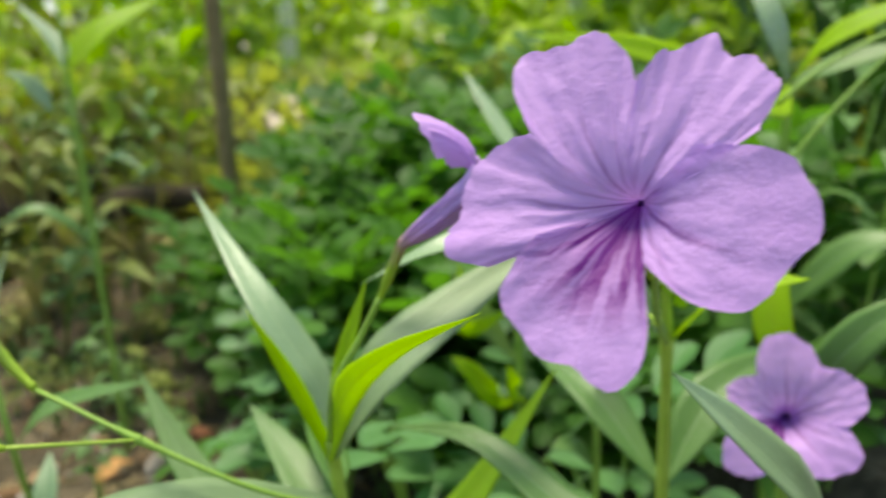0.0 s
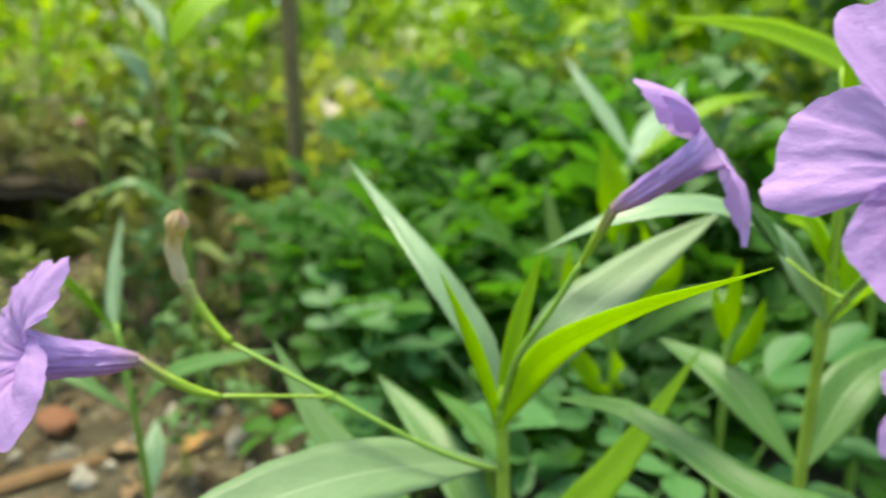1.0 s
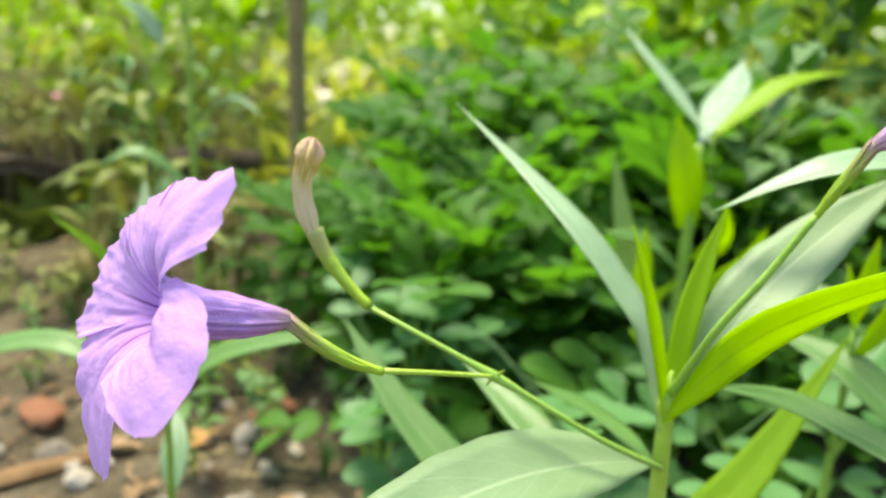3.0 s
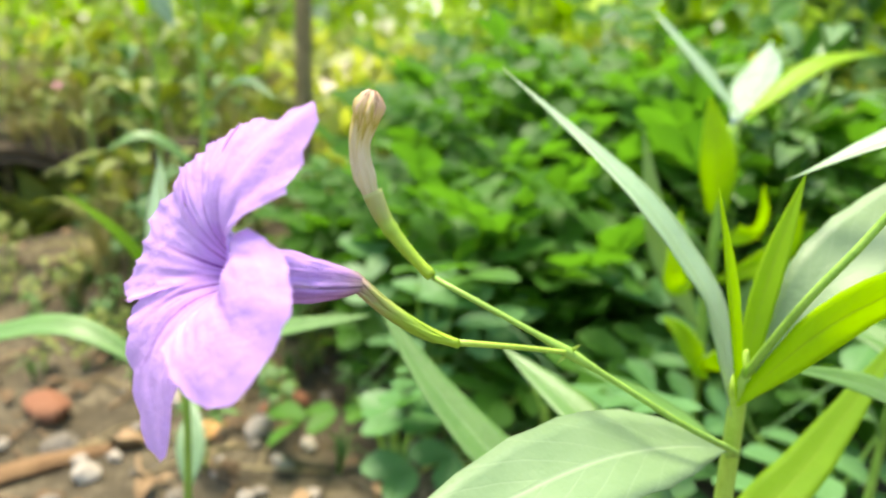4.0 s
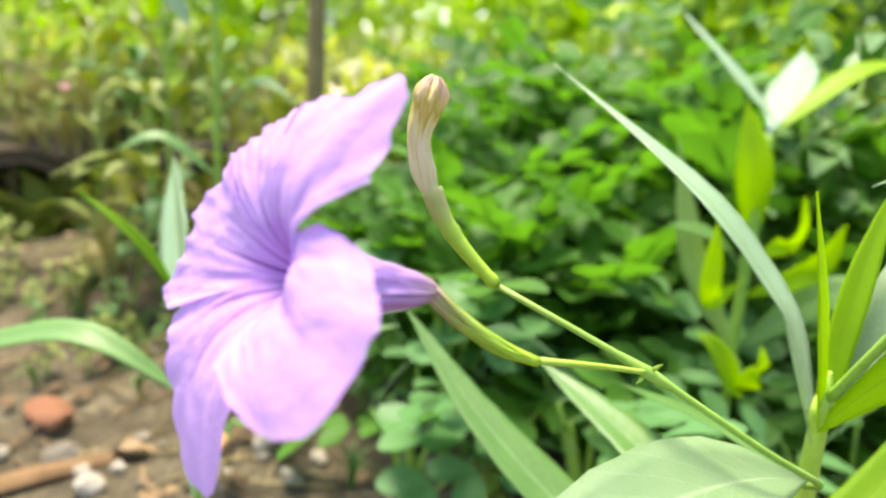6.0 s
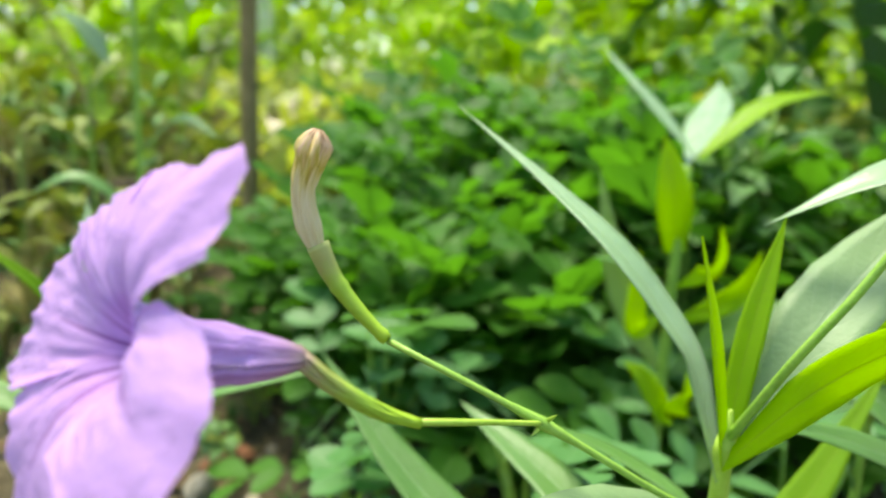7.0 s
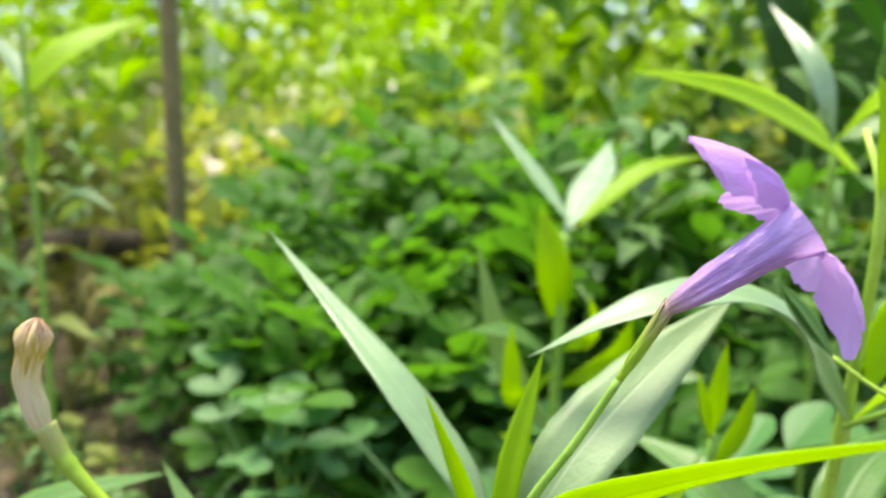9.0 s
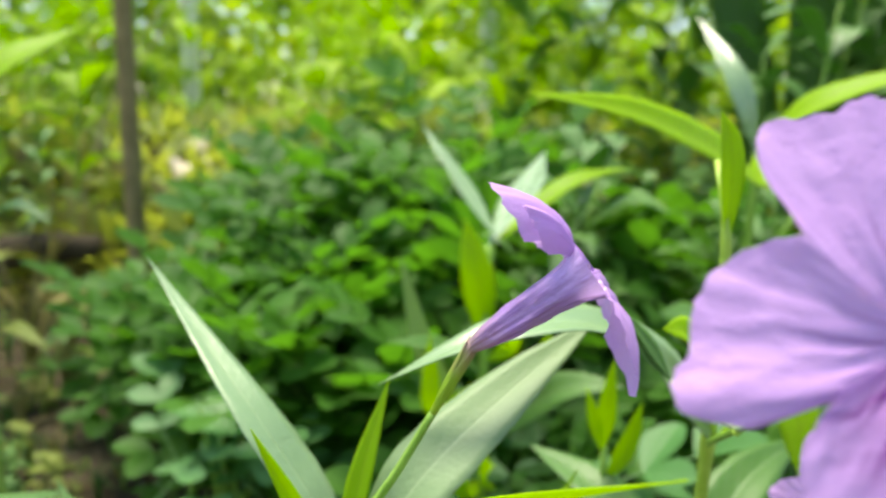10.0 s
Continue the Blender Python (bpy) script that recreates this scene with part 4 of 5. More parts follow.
def basis(x, up):
    x = unit(np.array(x, float))
    y = unit(np.cross(np.array(up, float), x))
    z = np.cross(x, y)
    m = Matrix.Identity(4)
    for r in range(3):
        m[r][0], m[r][1], m[r][2] = x[r], y[r], z[r]
    return m


def shrub(x, y, tall, seed, count=36, spread=0.10, sprays=SPRAYS, label="leafy dark green shrub with rounded paired leaflets", name="leafy_shrub", group="undergrowth shrubs", scale=0.84):
    rng = random.Random(seed)
    g = height(x, y)
    sh = thing(name, (x, y, g), label, "shrub", group)
    stems = []
    for k in range(4):
        a = rng.uniform(0, 6.28)
        tip = V(math.cos(a) * spread * rng.uniform(0.4, 1), math.sin(a) * spread * rng.uniform(0.4, 1), tall * rng.uniform(0.75, 1.0))
        pts = [V(0, 0, -0.01), tip * V(0.35, 0.35, 0.5), tip]
        stems.append(spline(pts, 20))
        part("stem", tube("stem", pts, 0.0022, 0.0009, STEM, 8, 5), sh)
    for k in range(count):
        c = stems[k % 4]
        s = 1.0 - 0.8 * ((k // 4) / (count / 4)) ** 1.1
        at = c[int(20 * s)]
        a = k * 2.4 + rng.uniform(-0.5, 0.5)
        el = rng.uniform(-0.15, 0.55) * (0.5 + s)
        d = V(math.cos(a), math.sin(a), el)
        ob = part("leaf", sprays[rng.randrange(len(sprays))], sh)
        m = basis(d, (rng.uniform(-0.2, 0.2), rng.uniform(-0.35, 0.1), 1))
        ob.matrix_basis = Matrix.Translation(at) @ m @ Matrix.Scale(scale * rng.uniform(0.8, 1.2), 4)
    return sh


for k, (x, y, tall) in enumerate([(-0.11, 0.74, 0.08), (-0.02, 0.68, 0.15), (0.05, 0.70, 0.19), (0.13, 0.66, 0.18), (0.01, 0.80, 0.18), (-0.04, 0.90, 0.13), (0.10, 0.84, 0.18),
                                  (0.20, 0.78, 0.18), (0.03, 0.97, 0.14), (0.16, 0.97, 0.15), (0.30, 0.86, 0.17), (0.27, 0.68, 0.18), (0.06, 0.57, 0.12), (0.00, 0.60, 0.11),
                                  (0.14, 0.555, 0.12), (0.36, 0.72, 0.17), (0.22, 0.58, 0.13)]):
    shrub(x, y, tall, 100 + k)
# the low one in front, with larger blue-green leaflets
BLUE = leaf_material("blue_green_leaflet", (0.050, 0.165, 0.036), (0.105, 0.255, 0.082), (0.14, 0.29, 0.10), (0.13, 0.42, 0.04), 0.26, 0.5, 0.45, 6.0, 0.5)
LOW = [spray_mesh(random.Random(70 + k), 3, 0.030, SHRUB) for k in range(3)]
BROAD = [spray_mesh(random.Random(60 + k), 3, 0.030, BLUE) for k in range(3)]
shrub(-0.050, 0.520, 0.128, 140, 5, 0.035, LOW, "low plant with rounded dark green leaflets over soil", "low_weed", "low weeds", 0.72)
shrub(-0.068, 0.485, 0.092, 143, 4, 0.030, BROAD, "low plant with rounded blue-green leaflets over soil", "low_weed", "low weeds", 0.68)
shrub(-0.02, 0.500, 0.085, 144, 4, 0.04, BROAD, "low plant with rounded blue-green leaflets over soil", "low_weed", "low weeds", 0.75)
shrub(0.03, 0.46, 0.11, 141, 9, 0.05, BROAD, "low plant with rounded blue-green leaflets over soil", "low_weed", "low weeds", 0.9)
shrub(0.15, 0.42, 0.11, 142, 12, 0.06, BROAD, "low plant with rounded blue-green leaflets over soil", "low_weed", "low weeds", 0.9)


# ---- wild undergrowth ----
def weed_tall(seed, tall, mat, pairs=6, size=0.09, half=0.010, label="tall weed with lance-shaped leaves"):
    """An upright weed with crossed pairs of lance-shaped leaves."""
    rng = random.Random(seed)
    w = thing("tall_weed", (0, 0, 0), label, "weed", "tall weeds")
    top = V(rng.uniform(-0.04, 0.04), rng.uniform(-0.03, 0.03), tall)
    pts = [V(0, 0, -0.01), top * 0.5 + V(rng.uniform(-0.01, 0.01), 0, 0), top]
    c = spline(pts, 40)
    part("stem", tube("stem", pts, 0.0024, 0.0012, STEM, 10, 6), w)
    for k in range(pairs):
        s = 0.25 + 0.75 * k / (pairs - 1)
        at = c[int(40 * s)]
        for sg in (0, math.pi):
            a = k * 1.45 + sg + rng.uniform(-0.3, 0.3)
            ln = size * (1.15 - 0.5 * s) * rng.uniform(0.8, 1.15)
            o = V(math.cos(a), math.sin(a), 0)
            up = 0.25 + 0.75 * s
            p = [at, at + o * ln * 0.45 + V(0, 0, ln * 0.42 * up), at + o * ln * 0.95 + V(0, 0, ln * (0.75 * up - 0.3) * rng.uniform(0.6, 1.2))]
            part("leaf", blade("leaf", p, half * rng.uniform(0.8, 1.2), -o * 0.5 + V(0, 0, 1), mat, rng=rng, n=9, across=4), w)
    return w


def weed_broad(seed, tall, mat, count=14, size=0.05, label="bright green weed with oval leaves"):
    rng = random.Random(seed)
    w = thing("broad_weed", (0, 0, 0), label, "weed", "broad weeds")
    for j in range(3):
        a = rng.uniform(0, 6.28)
        tip = V(math.cos(a) * 0.35, math.sin(a) * 0.35, 1) * tall * rng.uniform(0.7, 1)
        pts = [V(0, 0, -0.01), tip * V(0.4, 0.4, 0.55), tip]
        c = spline(pts, 30)
        part("stem", tube("stem", pts, 0.0018, 0.0008, STEM, 8, 5), w)
        for k in range(count // 3):
            s = 0.3 + 0.7 * (k + 1) / (count // 3)
            at = c[int(30 * s)]
            b = k * 2.3 + rng.uniform(-0.5, 0.5)
            o = V(math.cos(b), math.sin(b), 0)
            ln = size * rng.uniform(0.7, 1.2)
            p = [at, at + o * ln * 0.5 + V(0, 0, ln * 0.25), at + o * ln + V(0, 0, ln * rng.uniform(-0.25, 0.2))]
            part("leaf", blade("leaf", p, ln * 0.24, -o * 0.2 + V(0, 0, 1), mat, rng=rng, n=8, across=4, widest=0.45, base=0.1), w)
    return w


def grass_tuft(seed, tall, mat, count=14, label="tuft of arching green grass blades"):
    rng = random.Random(seed)
    w = thing("grass_tuft", (0, 0, 0), label, "grass", "grass tufts")
    for k in range(count):
        a = rng.uniform(0, 6.28)
        o = V(math.cos(a), math.sin(a), 0)
        ln = tall * rng.uniform(0.6, 1.1)
        bend = rng.uniform(0.2, 0.9)
        p = [o * 0.004 + V(0, 0, -0.005), o * ln * 0.2 * bend + V(0, 0, ln * 0.55), o * ln * 0.75 * bend + V(0, 0, ln * (1 - 0.55 * bend))]
        part("blade", blade("blade", p, 0.0026 * rng.uniform(0.7, 1.3), -o + V(0, 0, 0.4), mat, rng=rng, n=8, across=2, widest=0.3, base=0.5, fold=0.4), w)
    return w


# deep green of the big leaves; also the far hedge's shade as colour
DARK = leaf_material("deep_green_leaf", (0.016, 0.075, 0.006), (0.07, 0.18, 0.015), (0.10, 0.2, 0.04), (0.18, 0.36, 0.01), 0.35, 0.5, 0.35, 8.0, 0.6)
STRAW = leaf_material("dry_grass", (0.24, 0.22, 0.07), (0.42, 0.38, 0.16), (0.45, 0.42, 0.2), (0.5, 0.48, 0.12), 0.35, 0.6, 0.3, 4.0, 0.6)
# pale olive green for weeds and ground cover
PALE = leaf_material("pale_olive_leaf", (0.12, 0.18, 0.028), (0.30, 0.355, 0.085), (0.33, 0.38, 0.13), (0.52, 0.60, 0.05), 0.36, 0.5, 0.4, 8.0, 0.6)
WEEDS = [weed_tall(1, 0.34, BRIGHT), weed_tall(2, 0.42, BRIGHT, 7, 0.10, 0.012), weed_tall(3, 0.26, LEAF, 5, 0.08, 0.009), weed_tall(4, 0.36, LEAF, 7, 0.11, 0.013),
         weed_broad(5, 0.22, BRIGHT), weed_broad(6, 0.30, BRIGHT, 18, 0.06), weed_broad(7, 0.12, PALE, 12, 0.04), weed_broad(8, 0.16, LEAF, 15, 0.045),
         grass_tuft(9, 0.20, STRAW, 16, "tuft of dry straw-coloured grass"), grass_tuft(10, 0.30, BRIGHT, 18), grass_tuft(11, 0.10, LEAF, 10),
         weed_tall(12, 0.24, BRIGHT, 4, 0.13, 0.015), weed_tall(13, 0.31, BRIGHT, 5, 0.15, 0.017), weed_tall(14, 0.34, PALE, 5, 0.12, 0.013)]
FIRST = set()


def plant_weed(kind, x, y, scale, rng, z=None):
    m = pose(x, y, height(x, y) if z is None else z, rng.uniform(-8, 8), rng.uniform(-8, 8), rng.uniform(0, 360)) @ Matrix.Scale(scale, 4)
    w = WEEDS[kind]
    if kind not in FIRST:
        FIRST.add(kind)
        w.matrix_basis = m
        return w
    c = copy_thing(w, m)
    c.matrix_basis = m
    return c


WR = random.Random(77)
# by the soil: low weeds and thin tufts
for k in range(70):
    x, y = WR.uniform(-0.85, -0.12), WR.uniform(0.66, 1.25)
    if (y < 0.72 and x > -0.3) or (x < -0.42 and y > 0.76 and y < 1.3) or (x < -0.44 and 0.84 < y < 1.3):
        continue
    if -0.26 < x and y > 0.84:
        continue
    plant_weed(WR.choice((6, 8, 7, 8, 8, 8, 13, 13)), x, y, WR.uniform(0.45, 0.95), WR)
for k in range(60):
    x, y = WR.uniform(-0.62, -0.20), WR.uniform(0.62, 0.90)
    if x < -0.42 and y > 0.76:
        continue
    plant_weed(WR.choice((6, 7, 10, 10)), x, y, WR.uniform(0.25, 0.5), WR)
for k in range(46):
    x, y = WR.uniform(-0.66, -0.16), WR.uniform(0.60, 0.92)
    if x < -0.42 and y > 0.76:
        continue
    plant_weed(WR.choice((6, 10, 10, 8)), x, y, WR.uniform(0.2, 0.45), WR)
for k in range(18):
    plant_weed(WR.choice((6, 10, 8, 10)), WR.uniform(-0.64, -0.36), WR.uniform(0.68, 0.84), WR.uniform(0.3, 0.55), WR)
for k in range(34):
    plant_weed(WR.choice((6, 6, 10, 7)), WR.uniform(-0.34, -0.06), WR.uniform(0.61, 0.76), WR.uniform(0.22, 0.42), WR)
# weeds over the slab added above the hollow
for k in range(24):
    x, y = WR.uniform(-0.80, -0.46), WR.uniform(0.945, 1.05)
    plant_weed(WR.choice((6, 8, 6, 8)), x, y, WR.uniform(0.5, 0.9), WR, 0.150 + 0.07 * (y - 0.92))
for k in range(44):
    x, y = WR.uniform(-0.95, -0.47), WR.uniform(0.97, 1.33)
    plant_weed(WR.choice((8, 8, 13, 8, 6, 4, 11)), x, y, WR.uniform(0.45, 0.85), WR, 0.150 + 0.07 * (y - 0.92))
for k in range(24):
    plant_weed(WR.choice((10, 7, 6)), WR.uniform(-0.22, 0.02), WR.uniform(0.47, 0.66), WR.uniform(0.2, 0.4), WR)
# among the near plants on the other side
for k in range(14):
    plant_weed(WR.choice((2, 3, 13)), WR.uniform(0.13, 0.36), WR.uniform(0.54, 0.72), WR.uniform(0.5, 0.75), WR)
for k in range(26):
    plant_weed(WR.choice((2, 3, 13, 7, 13)), WR.uniform(0.26, 0.62), WR.uniform(0.50, 0.80), WR.uniform(0.4, 0.62), WR)
for k in range(30):
    plant_weed(WR.choice((3, 3, 2, 11, 7)), WR.uniform(0.35, 1.0), WR.uniform(0.7, 1.4), WR.uniform(0.7, 1.1), WR)
for k in range(10):
    plant_weed(3, WR.uniform(0.28, 0.70), WR.uniform(0.85, 1.2), WR.uniform(1.0, 1.3), WR)
# big dark leaves standing behind
big = thing("broad_leaved_plant", (0.52, 0.92, height(0.52, 0.92)), "tall plant with large dark green leaves among weeds", "plant")
for k, (dx, dz, lean, half) in enumerate(((-0.03, 0.50, -0.10, 0.040), (0.05, 0.56, 0.02, 0.046), (0.12, 0.50, 0.10, 0.044), (0.20, 0.55, 0.16, 0.04))):
    p = [V(dx * 0.3, 0, 0), V(dx * 0.8, 0.01 * k, dz * 0.42), V(dx + lean * 0.4, 0.02, dz * 0.8), V(dx + lean, -0.02, dz * 1.1)]
    part("leaf", blade("leaf", p, half, (0.2 - 0.1 * k, -0.9, 0.3), DARK, rng=WR, n=16, across=6, widest=0.6, base=0.05, fold=0.12), big)
# the growth behind, sunlight put into its leaf colour
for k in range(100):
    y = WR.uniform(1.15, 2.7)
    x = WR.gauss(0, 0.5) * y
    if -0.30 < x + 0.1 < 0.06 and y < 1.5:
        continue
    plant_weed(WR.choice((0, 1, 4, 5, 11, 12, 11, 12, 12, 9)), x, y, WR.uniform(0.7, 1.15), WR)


# tall plants close behind the shrubs, sunlight put into their leaf colour
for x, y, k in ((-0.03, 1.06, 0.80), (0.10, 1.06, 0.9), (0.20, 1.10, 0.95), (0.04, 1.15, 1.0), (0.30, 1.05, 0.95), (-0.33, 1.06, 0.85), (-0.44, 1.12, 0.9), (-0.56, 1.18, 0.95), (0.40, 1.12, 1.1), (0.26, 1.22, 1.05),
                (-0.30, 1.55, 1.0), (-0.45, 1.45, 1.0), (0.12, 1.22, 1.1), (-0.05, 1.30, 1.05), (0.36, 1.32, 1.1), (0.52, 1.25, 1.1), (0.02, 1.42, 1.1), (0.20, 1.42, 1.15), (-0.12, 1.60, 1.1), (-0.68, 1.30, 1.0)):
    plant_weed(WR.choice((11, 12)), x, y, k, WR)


def foliage(name, label, mat, boxes, per, size, seed):
    """Uncounted leaves of a far hedge in uneven clumps."""
    rng = np.random.default_rng(seed)
    P, F, U = [], [], []
    n = 0
    for cx, cy, cz, rx, ry, rz in boxes:
        for _ in range(per):
            d = rng.normal(size=3)
            d = d / np.linalg.norm(d) * rng.uniform(0.35, 1.0) ** 0.5
            at = np.array((cx, cy, cz)) + d * (rx, ry, rz)
            if at[2] < 0.15:
                continue
            a = unit(rng.normal(size=3) + (0, 0, 0.3))
            b = unit(np.cross(a, rng.normal(size=3)))
            ln = size * rng.uniform(0.6, 1.3)
            w = ln * 0.26
            P += [at, at + a * ln * 0.5 + b * w, at + a * ln, at + a * ln * 0.5 - b * w]
            U += [(0.5, 0), (1, 0.5), (0.5, 1), (0, 0.5)]
            F.append((n, n + 1, n + 2, n + 3))
            n += 4
    ob = new(name, mesh_of(name, P, F, mat, U))
    return tagged(ob, label, "hedge", kind="stuff")


HR = random.Random(5)
# two hedge greens: sun in the nearer one's colour, shade in the farther one's
foliage("far_hedge", "far yellow-green hedge, sunlight in its leaf colour", BRIGHT, [(HR.uniform(-3.6, 3.6), HR.uniform(2.9, 4.2), HR.uniform(0.2, 1.5), HR.uniform(0.25, 0.6), 0.35, HR.uniform(0.2, 0.45)) for k in range(58)] + [(-0.42, 3.4, 0.55, 0.5, 0.35, 0.4), (-0.1, 3.2, 0.5, 0.4, 0.3, 0.4)], 260, 0.09, 3)
foliage("dark_hedge", "far deep green hedge, shade in its leaf colour", DARK, [(HR.uniform(-5, 5), HR.uniform(4.4, 6.0), HR.uniform(0.2, 2.3), HR.uniform(0.4, 0.8), 0.5, HR.uniform(0.3, 0.6)) for k in range(100)], 260, 0.12, 4)


def ground_cover():
    """Low uncounted leaves over the soil further off."""
    rng = np.random.default_rng(8)
    P, F, U = [], [], []
    n = 0
    while n < 4 * 16000:
        y = 0.95 + 3.5 * rng.random() ** 1.6
        x = rng.normal() * 0.42 * y + rng.uniform(-0.5, 0.5) * y
        if rng.random() < 0.35 and -0.45 < x < -0.12 and y < 1.6:
            continue
        at = np.array((x, y, height(x, y) + rng.uniform(0, 0.05)))
        a = unit(np.array((rng.normal(), rng.normal(), rng.uniform(0.1, 1.2))))
        b = unit(np.cross(a, (rng.normal() * 0.3, rng.normal() * 0.3, 1)))
        ln = rng.uniform(0.03, 0.08)
        w = ln * 0.17
        P += [at, at + a * ln * 0.5 + b * w, at + a * ln, at + a * ln * 0.5 - b * w]
        U += [(0.5, 0), (1, 0.5), (0.5, 1), (0, 0.5)]
        F.append((n, n + 1, n + 2, n + 3))
        n += 4
    tagged(new("ground_cover", mesh_of("ground_cover", P, F, PALE, U)), "low bright green weeds covering the soil", "ground cover", kind="stuff")


ground_cover()


# ---- litter on the soil ----
def lump(seed, sx, sy, sz, mat, name, sharp=0.25):
    """A rough broken piece: a cut-up ball pressed flat on some sides."""
    rng = random.Random(seed)
    bm = bmesh.new()
    bmesh.ops.create_icosphere(bm, subdivisions=3, radius=1)
    planes = [(unit(V(rng.uniform(-1, 1), rng.uniform(-1, 1), rng.uniform(-1, 1))), rng.uniform(0.62, 0.9)) for _ in range(8)]
    for v in bm.verts:
        p = np.array(v.co)
        for nrm, d in planes:
            e = p @ nrm - d
            if e > 0:
                p = p - nrm * e * (1 - sharp * 0.3)
        p *= 1 + 0.05 * noise.noise(Vector(p * 3.1 + seed)) + 0.02 * noise.noise(Vector(p * 9 + seed))
        v.co = p * V(sx, sy, sz)
    me = bpy.data.meshes.new(name)
    bm.to_mesh(me)
    bm.free()
    me.materials.append(mat)
    me.shade_smooth()
    return me


def lay(name, me, x, y, turn, label, category, group="", sink=0.3, tilt=6):
    ob = new(name, me)
    ob.matrix_world = pose(x, y, height(x, y) + max(v.co.z for v in me.vertices) * (1 - sink), tilt, -tilt * 0.6, turn)
    return tagged(ob, label, category, group)


lay("brick_piece", lump(1, 0.019, 0.013, 0.010, BRICK, "brick_piece"), -0.156, 0.572, 20, "broken rounded piece of red brick on soil", "brick", "brick pieces")
lay("brick_piece", lump(2, 0.027, 0.016, 0.009, BRICK, "brick_piece"), -0.321, 0.556, -25, "broken long piece of red brick on soil", "brick", "brick pieces")
lay("brick_piece", lump(6, 0.012, 0.008, 0.008, BRICK, "brick_piece"), -0.50, 0.70, -25, "small chip of red brick on soil", "brick", "brick pieces")
lay("stone", lump(3, 0.013, 0.009, 0.008, STONE, "stone"), -0.288, 0.512, 30, "pale grey pebble on soil", "stone", "pebbles")
lay("stone", lump(4, 0.015, 0.010, 0.010, STONE, "stone"), -0.163, 0.538, 70, "pale grey pebble on soil", "stone", "pebbles")
lay("stone", lump(5, 0.009, 0.008, 0.007, STONE, "stone"), -0.252, 0.474, 10, "pale grey pebble on soil", "stone", "pebbles")
LR = random.Random(12)
BARK = rough_material("tan_bark", [(0.3, (0.12, 0.064, 0.026)), (0.7, (0.26, 0.160, 0.072))], 50.0, 0.85, 0.6, 0.002)
STALK = rough_material("dry_stalk", [(0.3, (0.20, 0.15, 0.06)), (0.7, (0.46, 0.38, 0.20))], 40.0, 0.8, 0.4, 0.002, vary=0.4)
for k in range(80):
    r = LR.uniform(0.0015, 0.006)
    lay("stone", lump(20 + k, r * 1.3, r, r * 0.8, STONE, "stone"), LR.uniform(-0.42, 0.02), LR.uniform(0.44, 0.68), LR.uniform(0, 360), "small grey pebble on soil", "stone", "pebbles")


def stick(pts, r, label="dry brown twig lying on soil"):
    pts = [(x, y, height(x, y) + r * 0.8 + dz) for x, y, dz in pts]
    ob = new("twig", tube("twig", pts, r, r * 0.6, DRY, 14, 7))
    return tagged(ob, label, "twig", "twigs")


ob = new("bark_strip", blade("bark_strip", [(x, y, height(x, y) + dz) for x, y, dz in ((-0.352, 0.436, 0.004), (-0.311, 0.468, 0.008), (-0.270, 0.500, 0.007), (-0.234, 0.528, 0.003))], 0.0066, (0.2, -0.35, 0.9), BARK, widest=0.3, fold=-0.35, wave=0.12, n=24, base=0.6, tip=0.6, thick=0.0022))
tagged(ob, "curled strip of tan dry bark lying on soil", "bark")
stick([(-0.330, 0.480, 0.0), (-0.318, 0.55, 0.006), (-0.305, 0.625, 0.002)], 0.0016)
stick([(-0.42, 0.60, 0.0), (-0.38, 0.64, 0.006), (-0.33, 0.70, 0.01)], 0.002)
for k in range(60):
    x, y, a, ln = LR.uniform(-0.5, 0.0), LR.uniform(0.45, 0.75), LR.uniform(0, 6.28), LR.uniform(0.02, 0.06)
    stick([(x, y, 0), (x + math.cos(a) * ln * 0.5, y + math.sin(a) * ln * 0.5, 0.002), (x + math.cos(a + 0.3) * ln, y + math.sin(a + 0.3) * ln, 0)], LR.uniform(0.0005, 0.0013))


# dry straw strewn over the soil
for k in range(70):
    x, y, a, ln = LR.uniform(-0.48, -0.06), LR.uniform(0.46, 0.84), LR.uniform(0, 6.28), LR.uniform(0.025, 0.10)
    r, b = LR.uniform(0.0006, 0.0014), LR.uniform(-0.5, 0.5)
    p = [(x + math.cos(a + b * f) * ln * f, y + math.sin(a + b * f) * ln * f) for f in (0, 0.5, 1)]
    ob = new("straw", tube("straw", [(u, v, height(u, v) + r + h) for (u, v), h in zip(p, (0, LR.uniform(0.001, 0.006), 0))], r, r * 0.6, STALK, 8, 5))
    tagged(ob, "pale dry straw stalk lying on soil", "straw", "straw on the soil")


def dead_leaf(x, y, ln, turn, mat=DRY, label="curled dry brown leaf on soil"):
    a = radians(turn)
    o = V(math.cos(a), math.sin(a), 0)
    z = height(x, y) + 0.004
    p = [V(x, y, z), V(x, y, z + ln * 0.12) + o * ln * 0.5, V(x, y, z + ln * 0.05) + o * ln]
    ob = new("fallen_leaf", blade("fallen_leaf", p, ln * 0.22, (0.1, 0.1, 1), mat, rng=LR, n=10, across=4, fold=0.5, wave=0.2))
    return tagged(ob, label, "fallen leaf", "fallen leaves")


TAN = rough_material("tan_leaf", [(0.3, (0.34, 0.17, 0.05)), (0.7, (0.55, 0.33, 0.12))], 60.0, 0.8, 0.4, 0.002)
dead_leaf(-0.200, 0.510, 0.035, 70, TAN, "curled tan dry leaf on soil")
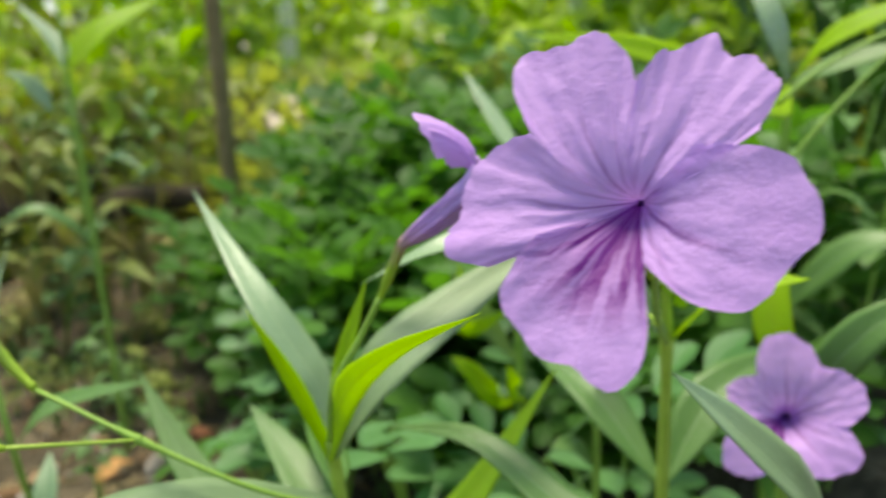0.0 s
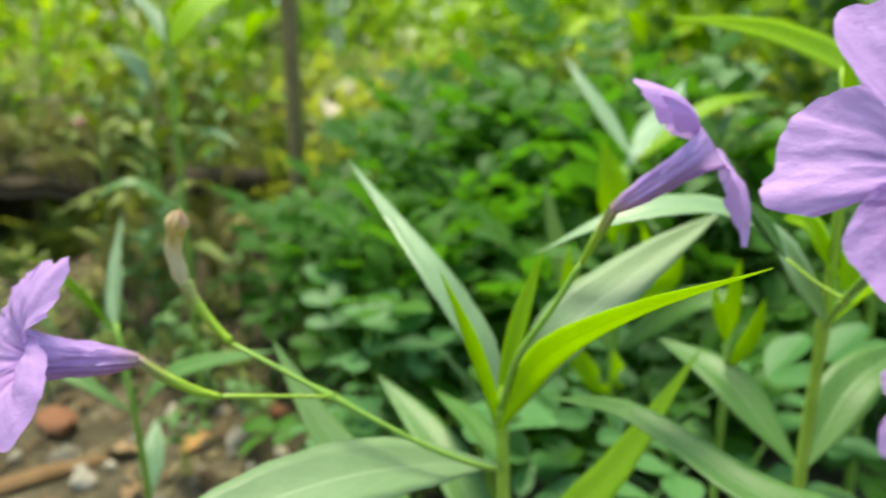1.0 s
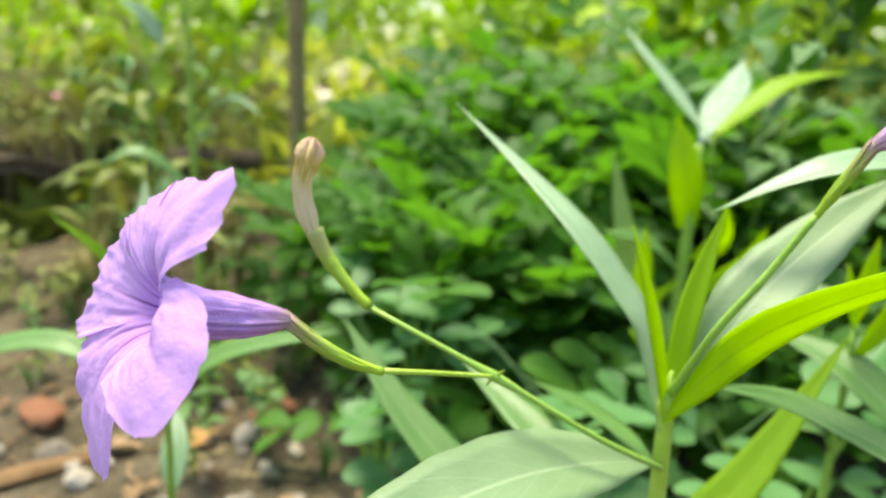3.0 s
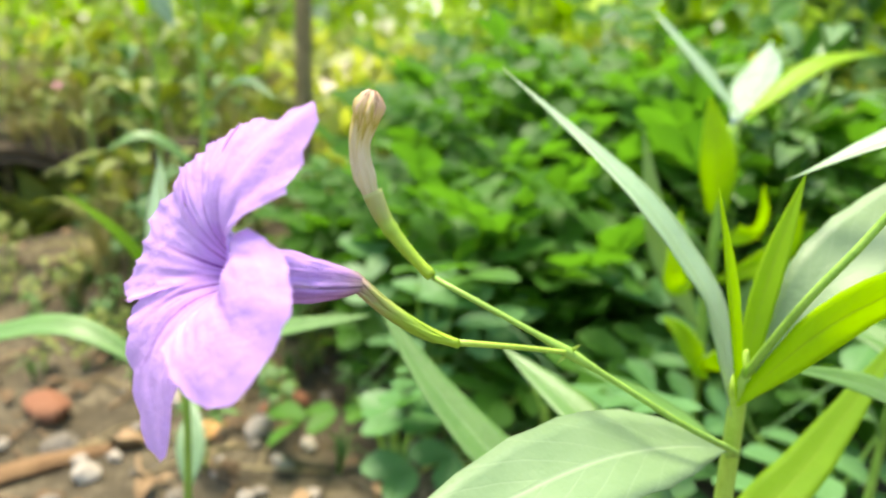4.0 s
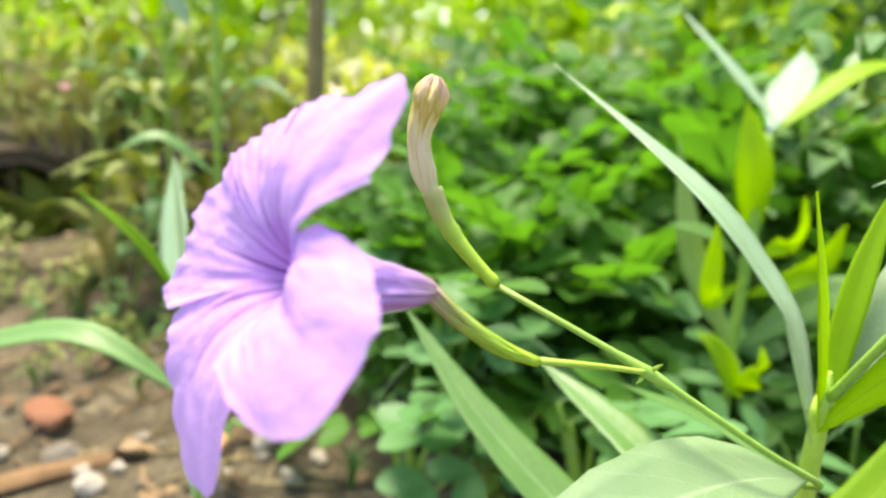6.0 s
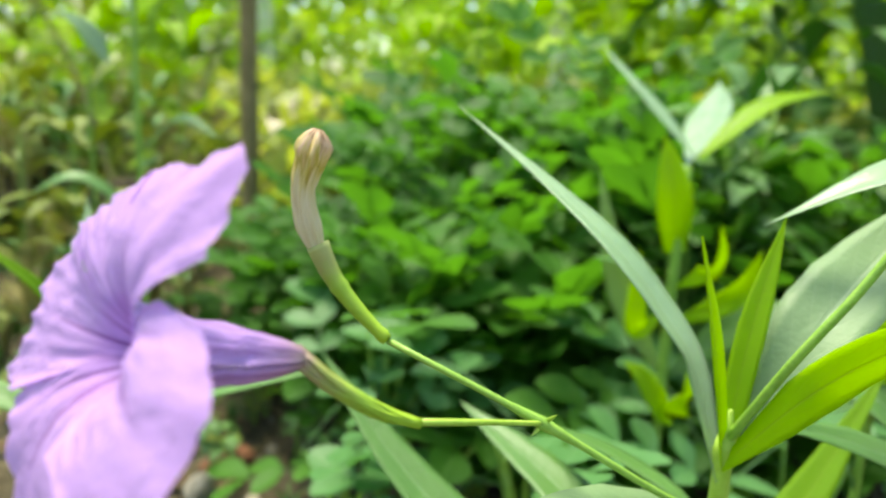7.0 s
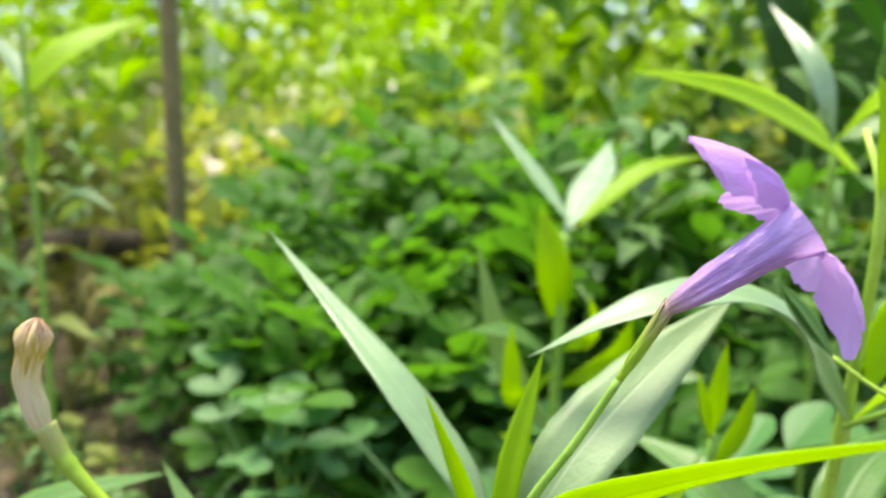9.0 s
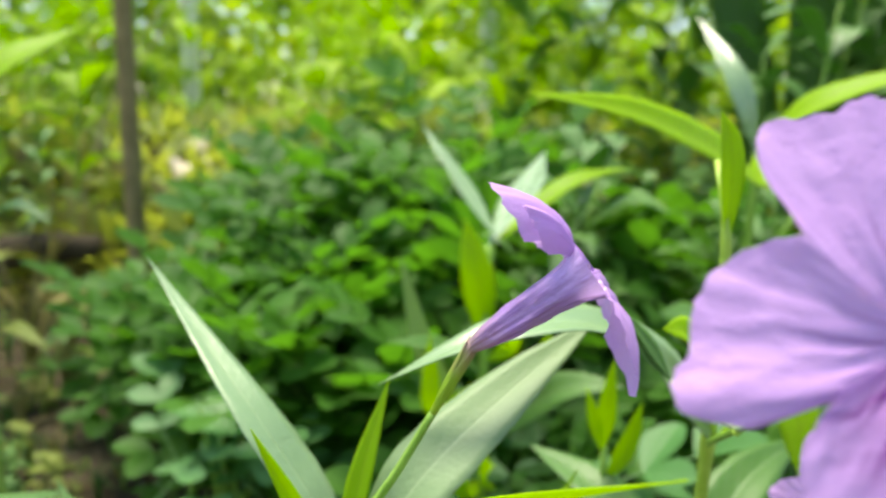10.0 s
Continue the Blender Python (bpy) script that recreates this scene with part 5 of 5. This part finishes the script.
dead_leaf(-0.345, 0.47, 0.02, 40, rough_material("yellow_leaf", [(0.3, (0.6, 0.45, 0.02)), (0.7, (0.75, 0.6, 0.05))], 60.0, 0.7, 0.3, 0.001), "small fallen yellow leaf on soil")
for k in range(110):
    dead_leaf(LR.uniform(-0.62, 0.0), LR.uniform(0.44, 1.0), LR.uniform(0.008, 0.030), LR.uniform(0, 360))

# dry stalks among the weeds
for k in range(16):
    x, y, ln = LR.uniform(-0.80, -0.30), LR.uniform(0.82, 1.35), LR.uniform(0.14, 0.42)
    g, dx, dy = height(x, y), LR.uniform(-0.5, 0.5) * ln, LR.uniform(-0.3, 0.3) * ln
    ob = new("dry_stalk", tube("dry_stalk", [(x, y, g - 0.01), (x + dx * 0.35, y + dy * 0.4, g + ln * 0.55), (x + dx, y + dy, g + ln)], LR.uniform(0.0016, 0.0032), 0.0009, STALK, 10, 6))
    tagged(ob, "dry straw-brown stalk standing among weeds", "stalk", "dry stalks")

for k in range(16):
    x = LR.uniform(-0.80, -0.47)
    plant_weed(8, x, LR.uniform(0.935, 0.975), LR.uniform(0.3, 0.55), WR, 0.152)
for x, y, k in ((-0.47, 0.99, 0.62), (-0.40, 0.93, 0.5), (-0.54, 1.02, 0.6), (-0.34, 0.97, 0.5)):
    plant_weed(3, x, y, k, WR)
# dark log-shaped piece added where the weeds leave a shaded pocket
log = new("rotten_log", tube("rotten_log", [(-0.385, 0.935, 0.155), (-0.33, 0.93, 0.172), (-0.262, 0.94, 0.170)], 0.020, 0.015, WOOD, 14, 12, ((0.3, 0.2), (0.7, 0.15))))
tagged(log, "dark piece filling a shaded pocket among weeds", "log")

# small pink wild flowers in the weeds
PINK = rough_material("pink_petal", [(0.3, (0.62, 0.22, 0.34)), (0.7, (0.80, 0.42, 0.52))], 200.0, 0.6, 0.2, 0.0005)
for x, y, z, size in ((-0.546, 0.817, 0.183, 0.014), (-0.546, 1.037, 0.230, 0.013), (-0.769, 1.190, 0.278, 0.013)):
    fw = thing("pink_wildflower", (x, y, height(x, y)), "small pink wild flower on a thin stalk", "flower", "wild flowers")
    top = V(0, 0, z - height(x, y))
    part("stem", tube("stem", [(0.01, 0.01, -0.01), (0.004, 0.0, top[2] * 0.5), top], 0.0011, 0.0007, STEM, 8, 5), fw)
    for k in range(5):
        a = k * 1.2566
        o = V(math.cos(a), math.sin(a) * 0.6 - 0.3, 0.35)
        part("petal", blade("petal", [top, top + o * size * 0.5, top + o * size + V(0, 0, -0.1 * size)], size * 0.36, (0, -0.5, 0.8), PINK, n=6, across=4, widest=0.6, base=0.2), fw)

# pale stones beyond the stake, catching the sun
SAND = rough_material("pale_stone", [(0.3, (0.42, 0.36, 0.27)), (0.7, (0.72, 0.66, 0.55))], 20.0, 0.9, 0.6, 0.004)
for k in range(11):
    r = LR.uniform(0.010, 0.024)
    lay("pale_stone", lump(90 + k, r * 1.4, r, r * LR.uniform(0.8, 1.3), SAND, "pale_stone"), LR.uniform(-0.275, -0.135), LR.uniform(1.26, 1.44), LR.uniform(0, 360), "pale sandy stone among weeds", "stone", "pale stones", 0.2, LR.uniform(-25, 25))
for x, y, sx, sz in ((-0.240, 1.40, 0.045, 0.036), (-0.185, 1.42, 0.040, 0.030)):
    lay("pale_stone", lump(int(x * -900), sx, 0.03, sz, SAND, "pale_stone", 0.6), x, y, 25, "broad pale sandy stone among weeds", "stone", "pale stones", 0.45, 14)

# the hollow, darkened by a cover slab added over it
def board(corners, thick):
    """A warped slab: top and underside follow the corners, edges worn."""
    a, b, c, d = (V(*p) for p in corners)
    n, m = 16, 6
    P, F = [], []
    for side in (1, -1):
        for i in range(n + 1):
            for k in range(m + 1):
                u, v = i / n, k / m
                p = (a * (1 - u) + b * u) * (1 - v) + (d * (1 - u) + c * u) * v
                w = noise.noise(Vector((u * 9, v * 2, 1.5))) * 0.022 + noise.noise(Vector((u * 19, v * 6, 4))) * 0.003
                rag = 0.035 * noise.noise(Vector((u * 9, v * 3, 7)))
                P.append(p + V(rag, rag * (1 if k in (0, m) else 0), w + side * thick * 0.5))
    q = (n + 1) * (m + 1)
    for i in range(n):
        for k in range(m):
            e = i * (m + 1) + k
            F.append((e, e + m + 1, e + m + 2, e + 1))
            F.append((q + e, q + e + 1, q + e + m + 2, q + e + m + 1))
    rim = [i * (m + 1) for i in range(n + 1)] + [n * (m + 1) + k for k in range(1, m + 1)] + [i * (m + 1) + m for i in range(n - 1, -1, -1)] + list(range(m - 1, 0, -1))
    for e, f in zip(rim, rim[1:] + rim[:1]):
        F.append((e, f, q + f, q + e))
    return mesh_of("old_board", P, F, WOOD)


tagged(new("old_board", board([(-1.25, 0.91, 0.148), (-0.49, 0.93, 0.152), (-0.44, 1.36, 0.185), (-1.25, 1.40, 0.185)], 0.016)), "dark slab added over a hollow to shade it", "board")

# two off-white uprights far behind
PAINT = rough_material("off_white", [(0.3, (0.80, 0.78, 0.74)), (0.7, (0.92, 0.91, 0.88))], 25.0, 0.6, 0.3, 0.002)
for x, y in ((-0.441, 2.20), (0.376, 2.18)):
    ob = new("pale_stake", tube("pale_stake", [(x, y, height(x, y) - 0.02), (x + 0.003, y, 0.5), (x, y, 1.25)], 0.024, 0.022, PAINT, 8, 10))
    tagged(ob, "off-white upright standing among tall weeds", "stake", "pale stakes")
    for dx, dy, k in ((-0.04, -0.10, 1.5), (0.03, -0.14, 1.4), (0.0, -0.22, 1.6), (0.07, -0.08, 1.3)):
        plant_weed(1, x + dx, y + dy, k, WR)
